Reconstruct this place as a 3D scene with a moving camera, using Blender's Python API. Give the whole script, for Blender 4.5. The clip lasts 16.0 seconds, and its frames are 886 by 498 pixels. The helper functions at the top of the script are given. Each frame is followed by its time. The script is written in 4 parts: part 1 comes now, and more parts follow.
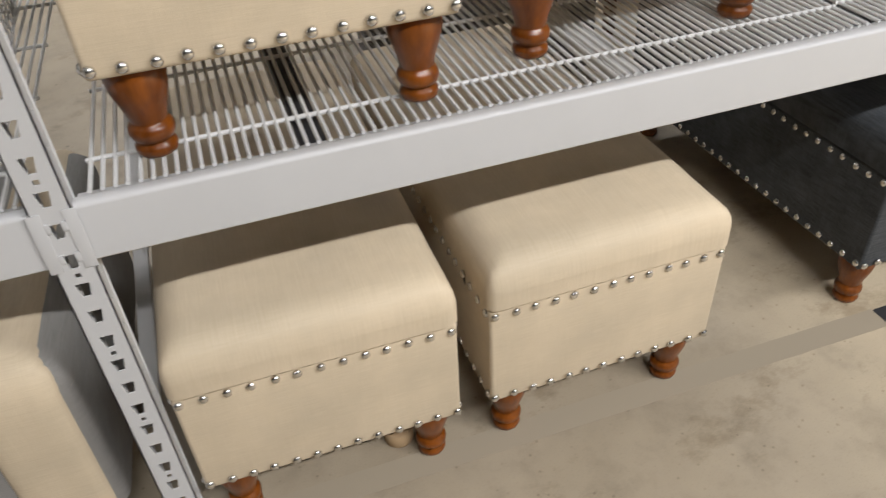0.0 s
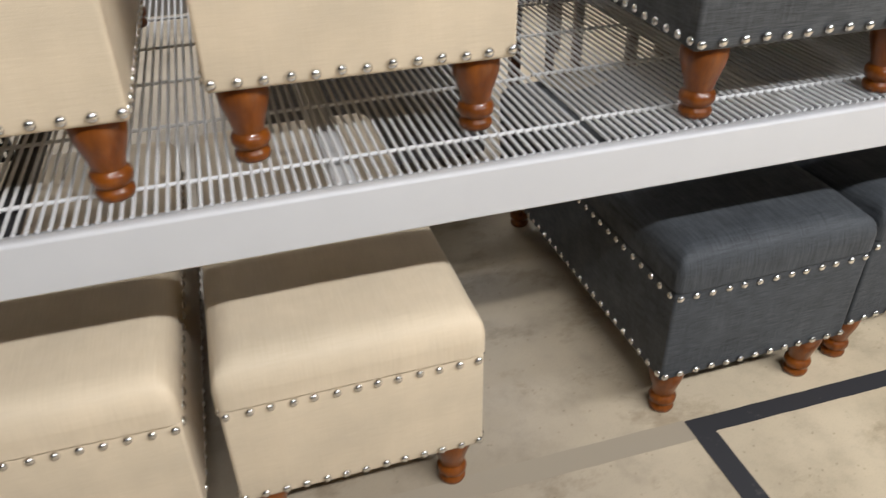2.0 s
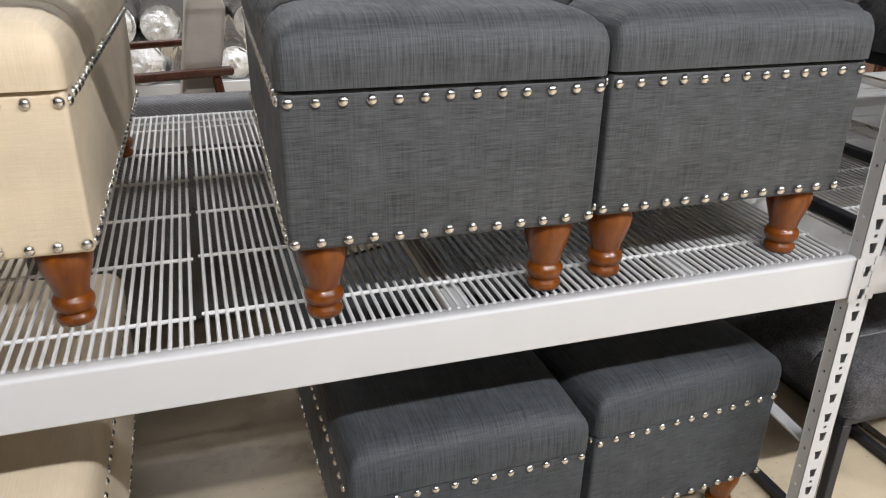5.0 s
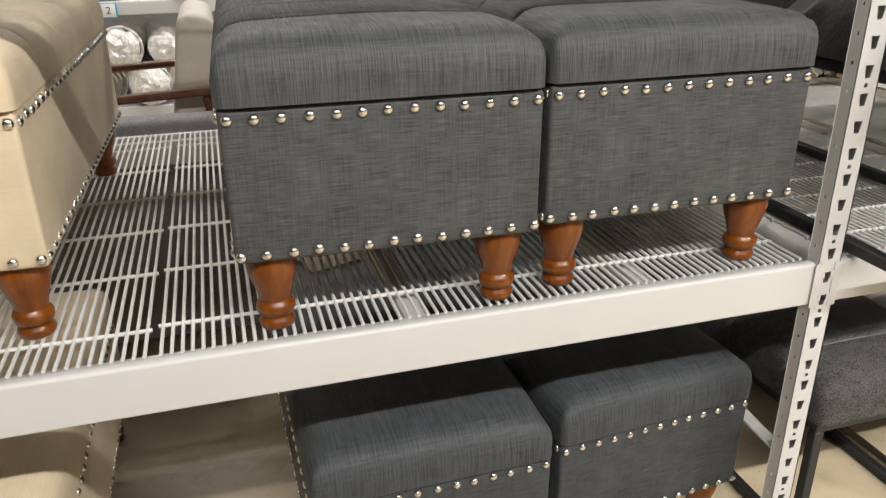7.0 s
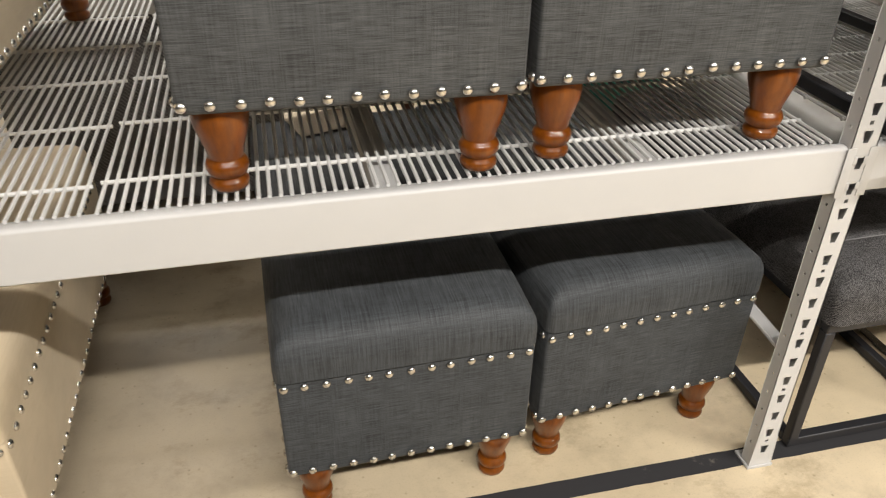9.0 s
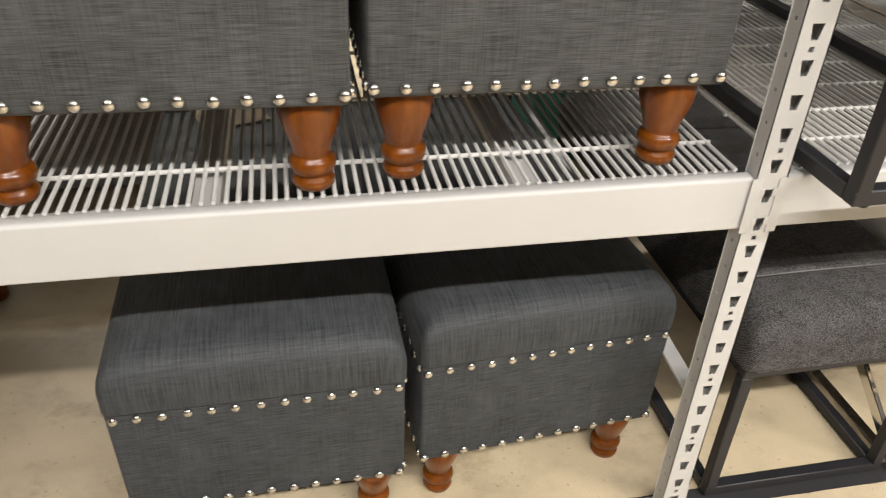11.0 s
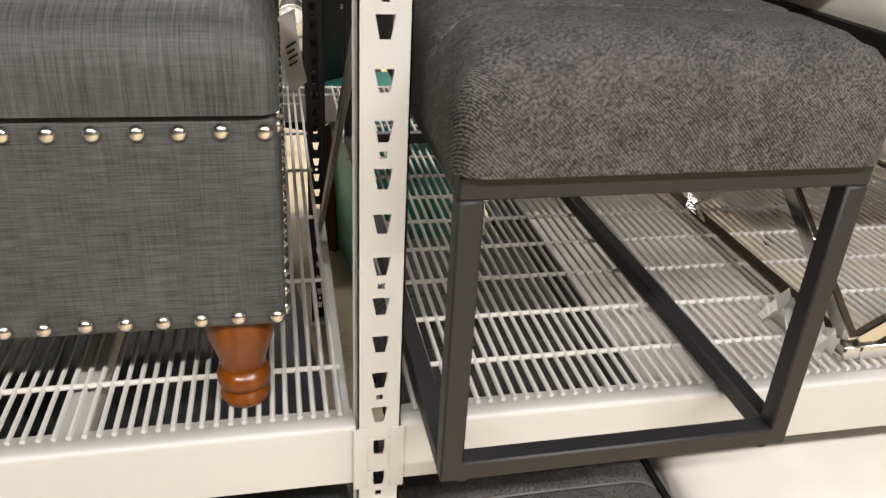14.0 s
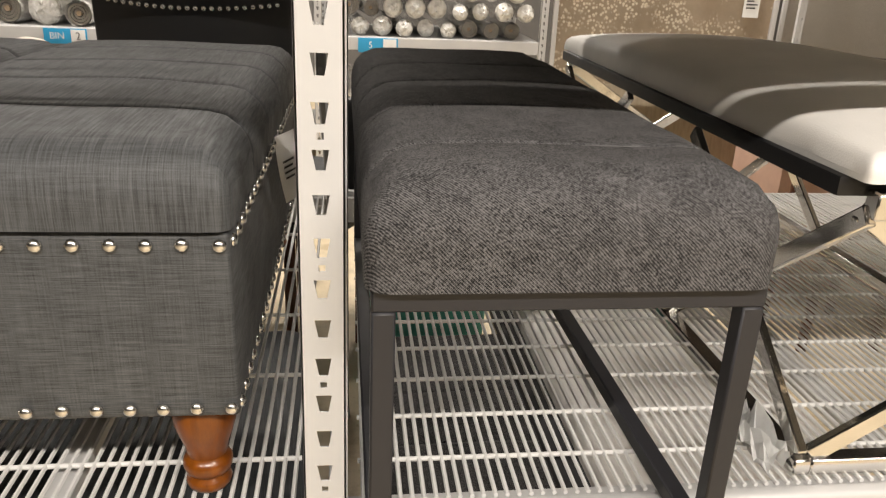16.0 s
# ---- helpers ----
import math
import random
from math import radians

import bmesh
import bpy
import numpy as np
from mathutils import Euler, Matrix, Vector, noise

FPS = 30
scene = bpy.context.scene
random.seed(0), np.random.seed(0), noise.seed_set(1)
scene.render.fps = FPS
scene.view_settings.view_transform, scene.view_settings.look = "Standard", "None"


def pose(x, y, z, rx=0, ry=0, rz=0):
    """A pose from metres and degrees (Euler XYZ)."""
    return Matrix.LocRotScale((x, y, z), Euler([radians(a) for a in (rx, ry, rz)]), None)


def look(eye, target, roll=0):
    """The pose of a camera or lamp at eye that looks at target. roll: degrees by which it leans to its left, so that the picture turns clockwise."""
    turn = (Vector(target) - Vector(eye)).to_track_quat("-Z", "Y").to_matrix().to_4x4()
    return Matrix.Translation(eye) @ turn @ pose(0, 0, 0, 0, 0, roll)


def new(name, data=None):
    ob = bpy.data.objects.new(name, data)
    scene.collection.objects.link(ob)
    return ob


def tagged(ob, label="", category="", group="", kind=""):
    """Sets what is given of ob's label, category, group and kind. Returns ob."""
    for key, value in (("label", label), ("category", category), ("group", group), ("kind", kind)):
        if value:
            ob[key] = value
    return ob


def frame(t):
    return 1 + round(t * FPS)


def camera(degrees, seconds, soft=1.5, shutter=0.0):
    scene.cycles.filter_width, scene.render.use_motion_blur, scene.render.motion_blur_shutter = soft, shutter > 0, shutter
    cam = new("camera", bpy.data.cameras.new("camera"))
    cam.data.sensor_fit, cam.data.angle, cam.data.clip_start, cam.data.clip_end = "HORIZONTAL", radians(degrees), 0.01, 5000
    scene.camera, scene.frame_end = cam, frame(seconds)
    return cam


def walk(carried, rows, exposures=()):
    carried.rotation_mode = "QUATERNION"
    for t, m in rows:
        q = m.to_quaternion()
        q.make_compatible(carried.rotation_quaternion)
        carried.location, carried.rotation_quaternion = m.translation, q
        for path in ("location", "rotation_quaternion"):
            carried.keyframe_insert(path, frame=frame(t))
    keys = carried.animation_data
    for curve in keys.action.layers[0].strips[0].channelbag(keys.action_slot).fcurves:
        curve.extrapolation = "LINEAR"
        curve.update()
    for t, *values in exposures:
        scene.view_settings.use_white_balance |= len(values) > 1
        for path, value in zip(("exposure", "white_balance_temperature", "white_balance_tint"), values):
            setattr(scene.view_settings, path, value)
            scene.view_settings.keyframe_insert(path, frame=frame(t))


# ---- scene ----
cam = camera(60.0, 16.0, soft=1.15, shutter=0.4)
PATH = [
    (0, (0.241, -0.917, 1.098), (0.689, 0.591, -0.136), -4.0),
    (0.5, (0.342, -0.94, 1.104), (0.795, 0.588, -0.104), -2.5),
    (1, (0.469, -0.981, 1.111), (0.893, 0.57, -0.079), -1.2),
    (1.5, (0.562, -1.021, 1.113), (0.974, 0.564, -0.035), -1.6),
    (2, (0.64, -1.003, 1.122), (1.091, 0.606, 0.024), -1.7),
    (2.5, (0.755, -0.95, 1.131), (1.279, 0.676, 0.09), -0.9),
    (3, (0.882, -0.899, 1.139), (1.433, 0.74, 0.134), -0.3),
    (3.5, (0.957, -0.896, 1.139), (1.53, 0.758, 0.172), 0.4),
    (4, (1.041, -0.941, 1.151), (1.612, 0.736, 0.223), 0.9),
    (4.5, (1.133, -0.997, 1.161), (1.678, 0.714, 0.279), 1.2),
    (4.7, (1.145, -1.004, 1.163), (1.700, 0.708, 0.310), 1.0),
    (6.8, (1.239, -1.055, 1.170), (1.766, 0.703, 0.413), -0.6),
    (7, (1.248, -1.06, 1.17), (1.757, 0.705, 0.379), -0.7),
    (7.5, (1.257, -1.052, 1.151), (1.736, 0.684, 0.279), -0.6),
    (8, (1.265, -1.037, 1.126), (1.711, 0.665, 0.175), -0.5),
    (8.2, (1.272, -1.030, 1.120), (1.699, 0.660, 0.132), -0.4),
    (10.3, (1.523, -0.906, 1.094), (1.889, 0.722, -0.010), 1.8),
    (10.5, (1.543, -0.9, 1.092), (1.904, 0.726, -0.015), 2.0),
    (11, (1.593, -0.891, 1.088), (1.939, 0.738, -0.019), 2.3),
    (11.5, (1.688, -0.89, 1.095), (2.031, 0.753, 0.007), 2.6),
    (12, (1.787, -0.899, 1.102), (2.121, 0.761, 0.039), 2.4),
    (12.5, (1.856, -0.911, 1.109), (2.198, 0.766, 0.074), 2.4),
    (13, (1.929, -0.886, 1.121), (2.286, 0.809, 0.121), 1.8),
    (13.5, (2.013, -0.801, 1.145), (2.404, 0.902, 0.172), 2.2),
    (14, (2.079, -0.739, 1.162), (2.477, 0.991, 0.241), 3.3),
    (14.5, (2.117, -0.742, 1.168), (2.497, 1.021, 0.305), 3.5),
    (15, (2.157, -0.768, 1.186), (2.473, 1.027, 0.364), 3.4),
    (15.5, (2.182, -0.791, 1.206), (2.455, 1.031, 0.426), 2.9),
    (16, (2.185, -0.817, 1.213), (2.428, 1.037, 0.502), 2.6),
]
EXPOSURES = [(0.0, 0.10, 6000, 11), (1.5, 0.1, 5900, 11), (3.5, 0.14, 5800, 12), (4.7, 0.15, 5850, 12), (6.8, 0.18, 6350, 10), (8.0, 0.22, 6600, 10), (10.5, 0.22, 6600, 10), (12.5, 0.17, 6600, 10), (14.5, 0.2, 6650, 11), (16.0, 0.24, 6900, 12)]
walk(cam, [(t, look(eye, target, roll)) for t, eye, target, roll in PATH], EXPOSURES)

# ---- light ----
world = bpy.data.worlds.new("world")
scene.world = world
world.use_nodes = True
world.node_tree.nodes["Background"].inputs["Color"].default_value = (1.0, 0.95, 0.88, 1)
world.node_tree.nodes["Background"].inputs["Strength"].default_value = 0.002


def strip_lamp(x, y, z, length, width, watts):
    """A long ceiling strip that shines down along the aisle."""
    data = bpy.data.lights.new("strip_lamp", "AREA")
    data.shape, data.size, data.size_y = "RECTANGLE", length, width
    data.energy, data.color = watts, (1.0, 0.955, 0.895)
    ob = new("strip_lamp", data)
    ob.location = (x, y, z)
    return ob


strip_lamp(2.7, -2.75, 3.45, 5.6, 0.12, 362)
strip_lamp(6.4, -6.2, 3.45, 3.6, 0.12, 70)
strip_lamp(2.0, 3.3, 3.45, 6.0, 0.14, 225)
# Added fill with no known fitting: brightens the wire deck from behind.
strip_lamp(1.6, 6.4, 3.45, 6.0, 0.14, 90)


# ---- materials ----
def material(name):
    m = bpy.data.materials.new(name)
    m.use_nodes = True
    return m, m.node_tree.nodes, m.node_tree.links, m.node_tree.nodes["Principled BSDF"]


def node(nodes, kind, **inputs):
    n = nodes.new(kind)
    for key, value in inputs.items():
        n.inputs[key.replace("_", " ")].default_value = value
    return n


def ramp(nodes, stops):
    r = nodes.new("ShaderNodeValToRGB")
    while len(r.color_ramp.elements) < len(stops):
        r.color_ramp.elements.new(0.5)
    for e, (p, c) in zip(r.color_ramp.elements, stops):
        e.position, e.color = p, (*c, 1)
    return r


def scaled_noise(nodes, links, scale_xyz, detail=2.0, rough=0.5, source="Object"):
    tc = nodes.new("ShaderNodeTexCoord")
    mp = nodes.new("ShaderNodeMapping")
    mp.inputs["Scale"].default_value = scale_xyz
    links.new(tc.outputs[source], mp.inputs["Vector"])
    nz = node(nodes, "ShaderNodeTexNoise", Scale=1.0, Detail=detail, Roughness=rough)
    links.new(mp.outputs["Vector"], nz.inputs["Vector"])
    return nz


def mixed(nodes, links, a, b, fac, mode="MIX"):
    m = nodes.new("ShaderNodeMix")
    m.data_type, m.blend_type = "RGBA", mode
    if isinstance(fac, float):
        m.inputs[0].default_value = fac
    else:
        links.new(fac, m.inputs[0])
    for v, s in ((a, 6), (b, 7)):
        if isinstance(v, tuple):
            m.inputs[s].default_value = (*v, 1)
        else:
            links.new(v, m.inputs[s])
    return m.outputs[2]


def bump(nodes, links, height, bsdf, strength, distance):
    b = node(nodes, "ShaderNodeBump", Strength=strength, Distance=distance)
    links.new(height, b.inputs["Height"])
    links.new(b.outputs["Normal"], bsdf.inputs["Normal"])
    return b


def linen(name, dark, light, contrast, level_threads=1.3, upright_threads=0.62):
    """Slubby linen: long thin threads in two directions over a soft mottling."""
    m, n, l, p = material(name)
    across = scaled_noise(n, l, (24, 24, 760), 3, 0.66)
    upright = scaled_noise(n, l, (560, 16, 16), 3, 0.66)
    along = scaled_noise(n, l, (22, 700, 22), 2, 0.6)
    fine = scaled_noise(n, l, (1500, 1500, 1500), 1, 0.5)
    cloud = scaled_noise(n, l, (7, 7, 7), 3, 0.5)
    half = n.new("ShaderNodeMath"); half.operation = "MULTIPLY_ADD"; half.inputs[1].default_value = upright_threads; half.inputs[2].default_value = 1.0 - 0.5 * (level_threads + upright_threads)
    l.new(upright.outputs["Fac"], half.inputs[0])
    ad = n.new("ShaderNodeMath"); ad.operation = "MULTIPLY_ADD"; ad.inputs[1].default_value = level_threads
    l.new(across.outputs["Fac"], ad.inputs[0]); l.new(half.outputs[0], ad.inputs[2])
    ad2 = n.new("ShaderNodeMath"); ad2.operation = "MULTIPLY_ADD"; ad2.inputs[1].default_value = 0.35
    l.new(along.outputs["Fac"], ad2.inputs[0]); l.new(ad.outputs[0], ad2.inputs[2])
    ad3 = n.new("ShaderNodeMath"); ad3.operation = "MULTIPLY_ADD"; ad3.inputs[1].default_value = 0.25
    l.new(fine.outputs["Fac"], ad3.inputs[0]); l.new(ad2.outputs[0], ad3.inputs[2])
    mr = node(n, "ShaderNodeMapRange", From_Min=1.3 - contrast, From_Max=1.3 + contrast)
    l.new(ad3.outputs[0], mr.inputs["Value"])
    base = mixed(n, l, dark, light, mr.outputs[0])
    cr = ramp(n, [(0.3, (0.86, 0.86, 0.86)), (0.7, (1.06, 1.05, 1.04))])
    l.new(cloud.outputs["Fac"], cr.inputs[0])
    l.new(mixed(n, l, base, cr.outputs[0], 1.0, "MULTIPLY"), p.inputs["Base Color"])
    gl = node(n, "ShaderNodeMapRange", From_Min=1.0, From_Max=1.6, To_Min=0.74, To_Max=0.54)
    l.new(ad3.outputs[0], gl.inputs["Value"]); l.new(gl.outputs[0], p.inputs["Roughness"])
    p.inputs["Specular IOR Level"].default_value = 0.38
    p.inputs["Sheen Weight"].default_value = 0.04
    p.inputs["Sheen Roughness"].default_value = 0.5
    bump(n, l, ad3.outputs[0], p, 0.35, 0.0006)
    return m


def tweed(name, dark, light, pitch):
    """Salt-and-pepper twill: diagonal ribs broken into flecks, over a soft mottling. Pitch in metres."""
    m, n, l, p = material(name)
    tc = n.new("ShaderNodeTexCoord")
    sx = n.new("ShaderNodeSeparateXYZ"); l.new(tc.outputs["Object"], sx.inputs[0])

    def calc(op, a, b, c=None):
        q = n.new("ShaderNodeMath"); q.operation = op
        for k, v in enumerate((a, b, c)):
            if v is None:
                continue
            if isinstance(v, (int, float)):
                q.inputs[k].default_value = v
            else:
                l.new(v, q.inputs[k])
        return q.outputs[0]

    up = calc("ADD", sx.outputs[1], sx.outputs[2])
    wob = scaled_noise(n, l, (90, 90, 90), 2, 0.5)
    lean = calc("MULTIPLY_ADD", wob.outputs["Fac"], pitch * 0.8, calc("ADD", sx.outputs[0], up))
    rib = calc("SINE", calc("MULTIPLY", lean, 6.2832 / pitch), 0.0)
    cross = calc("SINE", calc("MULTIPLY", calc("SUBTRACT", sx.outputs[0], up), 6.2832 / (pitch * 0.62)), 0.0)
    fl = scaled_noise(n, l, (440, 440, 440), 2, 0.8)
    mot = scaled_noise(n, l, (38, 38, 38), 3, 0.6)
    h = calc("MULTIPLY_ADD", rib, 0.17, calc("MULTIPLY_ADD", cross, 0.12, 0.0))
    h = calc("ADD", h, calc("MULTIPLY_ADD", fl.outputs["Fac"], 1.5, calc("MULTIPLY", mot.outputs["Fac"], 0.35)))
    mr = node(n, "ShaderNodeMapRange", From_Min=0.70, From_Max=1.22)
    l.new(h, mr.inputs["Value"])
    l.new(mixed(n, l, dark, light, mr.outputs[0]), p.inputs["Base Color"])
    p.inputs["Roughness"].default_value = 0.85
    p.inputs["Specular IOR Level"].default_value = 0.25
    bump(n, l, h, p, 0.5, 0.0008)
    return m


def paint(name, colour, rough, speck=0.04, metal=0.0, orange=0.15):
    """Painted or plated metal with faint mottling, rubs and orange peel."""
    m, n, l, p = material(name)
    cl = scaled_noise(n, l, (9, 9, 9), 4, 0.6)
    lo = tuple(c * (1 - 2 * speck) for c in colour)
    hi = tuple(min(1, c * (1 + speck)) for c in colour)
    cr = ramp(n, [(0.3, lo), (0.65, hi)])
    l.new(cl.outputs["Fac"], cr.inputs[0])
    l.new(cr.outputs[0], p.inputs["Base Color"])
    rr = node(n, "ShaderNodeMapRange", To_Min=max(0.03, rough - 0.06), To_Max=rough + 0.1)
    l.new(cl.outputs["Fac"], rr.inputs["Value"]); l.new(rr.outputs[0], p.inputs["Roughness"])
    p.inputs["Metallic"].default_value = metal
    if orange:
        pe = scaled_noise(n, l, (350, 350, 350), 2, 0.5)
        bump(n, l, pe.outputs["Fac"], p, orange, 0.0004)
    return m


def stained_wood(name, dark, light):
    m, n, l, p = material(name)
    gr = scaled_noise(n, l, (60, 60, 9), 5, 0.65)
    cr = ramp(n, [(0.3, dark), (0.7, light)])
    l.new(gr.outputs["Fac"], cr.inputs[0]); l.new(cr.outputs[0], p.inputs["Base Color"])
    p.inputs["Roughness"].default_value = 0.33
    p.inputs["Specular IOR Level"].default_value = 0.25
    p.inputs["Coat Weight"].default_value = 0.45
    p.inputs["Coat Roughness"].default_value = 0.08
    return m


def concrete(name):
    m, n, l, p = material(name)
    big = scaled_noise(n, l, (1.3, 1.3, 1), 5, 0.6)
    mid = scaled_noise(n, l, (9, 9, 1), 6, 0.65)
    grit = scaled_noise(n, l, (260, 260, 1), 3, 0.6)
    a = ramp(n, [(0.3, (0.38, 0.325, 0.24)), (0.7, (0.56, 0.485, 0.375))])
    l.new(big.outputs["Fac"], a.inputs[0])
    b = ramp(n, [(0.28, (0.72, 0.72, 0.72)), (0.5, (1, 1, 1)), (0.75, (1.1, 1.1, 1.08))])
    l.new(mid.outputs["Fac"], b.inputs[0])
    c = ramp(n, [(0.25, (0.8, 0.8, 0.8)), (0.45, (1, 1, 1))])
    l.new(grit.outputs["Fac"], c.inputs[0])
    spot = node(n, "ShaderNodeTexVoronoi", Scale=7.0)
    tc = n.new("ShaderNodeTexCoord"); l.new(tc.outputs["Object"], spot.inputs["Vector"])
    s = ramp(n, [(0.02, (0.25, 0.2, 0.15)), (0.05, (1, 1, 1))])
    l.new(spot.outputs["Distance"], s.inputs[0])
    # Base colour runs from darker and greyer at low x to paler tan.
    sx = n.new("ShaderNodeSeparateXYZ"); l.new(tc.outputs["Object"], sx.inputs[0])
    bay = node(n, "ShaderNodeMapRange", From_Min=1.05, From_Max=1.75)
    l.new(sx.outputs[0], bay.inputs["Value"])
    x_tint = mixed(n, l, (0.68, 0.66, 0.625), (1.3, 1.25, 1.13), bay.outputs[0])
    v = mixed(n, l, a.outputs[0], x_tint, 1.0, "MULTIPLY")
    v = mixed(n, l, v, b.outputs[0], 0.8, "MULTIPLY")
    v = mixed(n, l, v, c.outputs[0], 0.7, "MULTIPLY")
    fleck = node(n, "ShaderNodeTexVoronoi", Scale=38.0)
    l.new(tc.outputs["Object"], fleck.inputs["Vector"])
    fr = ramp(n, [(0.05, (0.5, 0.46, 0.4)), (0.13, (1, 1, 1))])
    l.new(fleck.outputs["Distance"], fr.inputs[0])
    v = mixed(n, l, v, fr.outputs[0], 0.55, "MULTIPLY")
    stain = scaled_noise(n, l, (3.5, 5.0, 1), 7, 0.72)
    sr = ramp(n, [(0.36, (0.66, 0.63, 0.58)), (0.46, (1, 1, 1))])
    l.new(stain.outputs["Fac"], sr.inputs[0])
    v = mixed(n, l, v, sr.outputs[0], 0.8, "MULTIPLY")
    v = mixed(n, l, v, s.outputs[0], 0.5, "MULTIPLY")
    l.new(v, p.inputs["Base Color"])
    rr = node(n, "ShaderNodeMapRange", To_Min=0.35, To_Max=0.7)
    l.new(mid.outputs["Fac"], rr.inputs["Value"]); l.new(rr.outputs[0], p.inputs["Roughness"])
    bump(n, l, grit.outputs["Fac"], p, 0.25, 0.001)
    return m


def worn_tape(name, colour, edge):
    m, n, l, p = material(name)
    w = scaled_noise(n, l, (14, 14, 1), 6, 0.7)
    cr = ramp(n, [(0.35, colour), (0.62, colour), (0.72, edge)])
    l.new(w.outputs["Fac"], cr.inputs[0]); l.new(cr.outputs[0], p.inputs["Base Color"])
    p.inputs["Roughness"].default_value = 0.55
    return m


def leather(name, colour, rough, grain=0.25):
    m, n, l, p = material(name)
    cl = scaled_noise(n, l, (6, 6, 6), 3, 0.5)
    cr = ramp(n, [(0.3, tuple(c * 0.9 for c in colour)), (0.7, tuple(min(1, c * 1.05) for c in colour))])
    l.new(cl.outputs["Fac"], cr.inputs[0]); l.new(cr.outputs[0], p.inputs["Base Color"])
    p.inputs["Roughness"].default_value = rough
    vr = node(n, "ShaderNodeTexVoronoi", Scale=420.0)
    tc = n.new("ShaderNodeTexCoord"); l.new(tc.outputs["Object"], vr.inputs["Vector"])
    bump(n, l, vr.outputs["Distance"], p, grain, 0.0005)
    return m


CREAM = linen("cream_linen", (0.56, 0.46, 0.315), (0.68, 0.575, 0.42), 0.6)
CREAM_LID = linen("cream_linen_lid", (0.56, 0.46, 0.315), (0.68, 0.575, 0.42), 0.6, 0.6, 1.3)
CHARCOAL = linen("charcoal_linen", (0.008, 0.0082, 0.0085), (0.112, 0.119, 0.124), 0.44)
CHARCOAL_LID = linen("charcoal_linen_lid", (0.010, 0.0103, 0.0106), (0.108, 0.115, 0.121), 0.46, 0.55, 1.30)
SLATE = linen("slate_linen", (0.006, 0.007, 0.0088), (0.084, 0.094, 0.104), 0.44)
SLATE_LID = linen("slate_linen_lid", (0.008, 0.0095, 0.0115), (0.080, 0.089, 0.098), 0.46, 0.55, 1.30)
LID_OF = {CREAM: CREAM_LID, CHARCOAL: CHARCOAL_LID, SLATE: SLATE_LID}
TWEED = tweed("grey_tweed", (0.005, 0.005, 0.0055), (0.142, 0.138, 0.140), 0.0033)
THREAD = paint("grey_thread", (0.15, 0.147, 0.148), 0.9, speck=0.2)
RACK = paint("rack_white_paint", (0.535, 0.533, 0.53), 0.42, speck=0.012)
WIRE = paint("wire_white_paint", (0.63, 0.625, 0.61), 0.4, orange=0.0)
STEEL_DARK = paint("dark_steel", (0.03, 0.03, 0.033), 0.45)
TUBE = paint("charcoal_tube_paint", (0.017, 0.017, 0.0205), 0.5)
BLOCKER_GREY = paint("blocker_grey", (0.42, 0.40, 0.37), 0.8)
BRACE = paint("grey_steel", (0.20, 0.195, 0.19), 0.4)
CHROME = paint("chrome", (0.72, 0.70, 0.67), 0.09, speck=0.02, metal=1.0, orange=0.0)
NICKEL = paint("brushed_nickel", (0.74, 0.725, 0.69), 0.22, metal=1.0, orange=0.0)
GLIDE = paint("black_plastic", (0.02, 0.02, 0.02), 0.6)
LEG_WOOD = stained_wood("chestnut_stain", (0.085, 0.021, 0.0014), (0.215, 0.059, 0.0038))
ARM_WOOD = stained_wood("walnut_stain", (0.05, 0.016, 0.008), (0.12, 0.04, 0.018))
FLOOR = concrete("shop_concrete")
TAPE_DARK = worn_tape("navy_floor_tape", (0.030, 0.0295, 0.032), (0.17, 0.155, 0.13))
TAPE_OLD = worn_tape("old_tan_tape", (0.335, 0.285, 0.21), (0.40, 0.345, 0.26))
WHITE_VINYL = leather("white_vinyl", (0.74, 0.72, 0.69), 0.42)
BLACK_VINYL = leather("black_vinyl", (0.007, 0.007, 0.008), 0.48)
PAPER = paint("white_paper", (0.78, 0.78, 0.77), 0.7, orange=0.0)
INK = paint("black_ink", (0.02, 0.02, 0.02), 0.6, orange=0.0)
WALL_PAINT = paint("wall_paint", (0.16, 0.155, 0.15), 0.8)


# ---- mesh helpers ----
def add_box(bm, x0, x1, y0, y1, z0, z1, bevel=0.0, seg=2):
    made = bmesh.ops.create_cube(bm, size=1.0)
    for v in made["verts"]:
        v.co = Vector((x0 + (v.co.x + 0.5) * (x1 - x0), y0 + (v.co.y + 0.5) * (y1 - y0), z0 + (v.co.z + 0.5) * (z1 - z0)))
    if bevel:
        edges = list({e for v in made["verts"] for e in v.link_edges})
        bmesh.ops.bevel(bm, geom=edges, offset=bevel, segments=seg, profile=0.6, affect="EDGES")
    return bm


def box(x0, x1, y0, y1, z0, z1, bevel=0.0, seg=2):
    return add_box(bmesh.new(), x0, x1, y0, y1, z0, z1, bevel, seg)


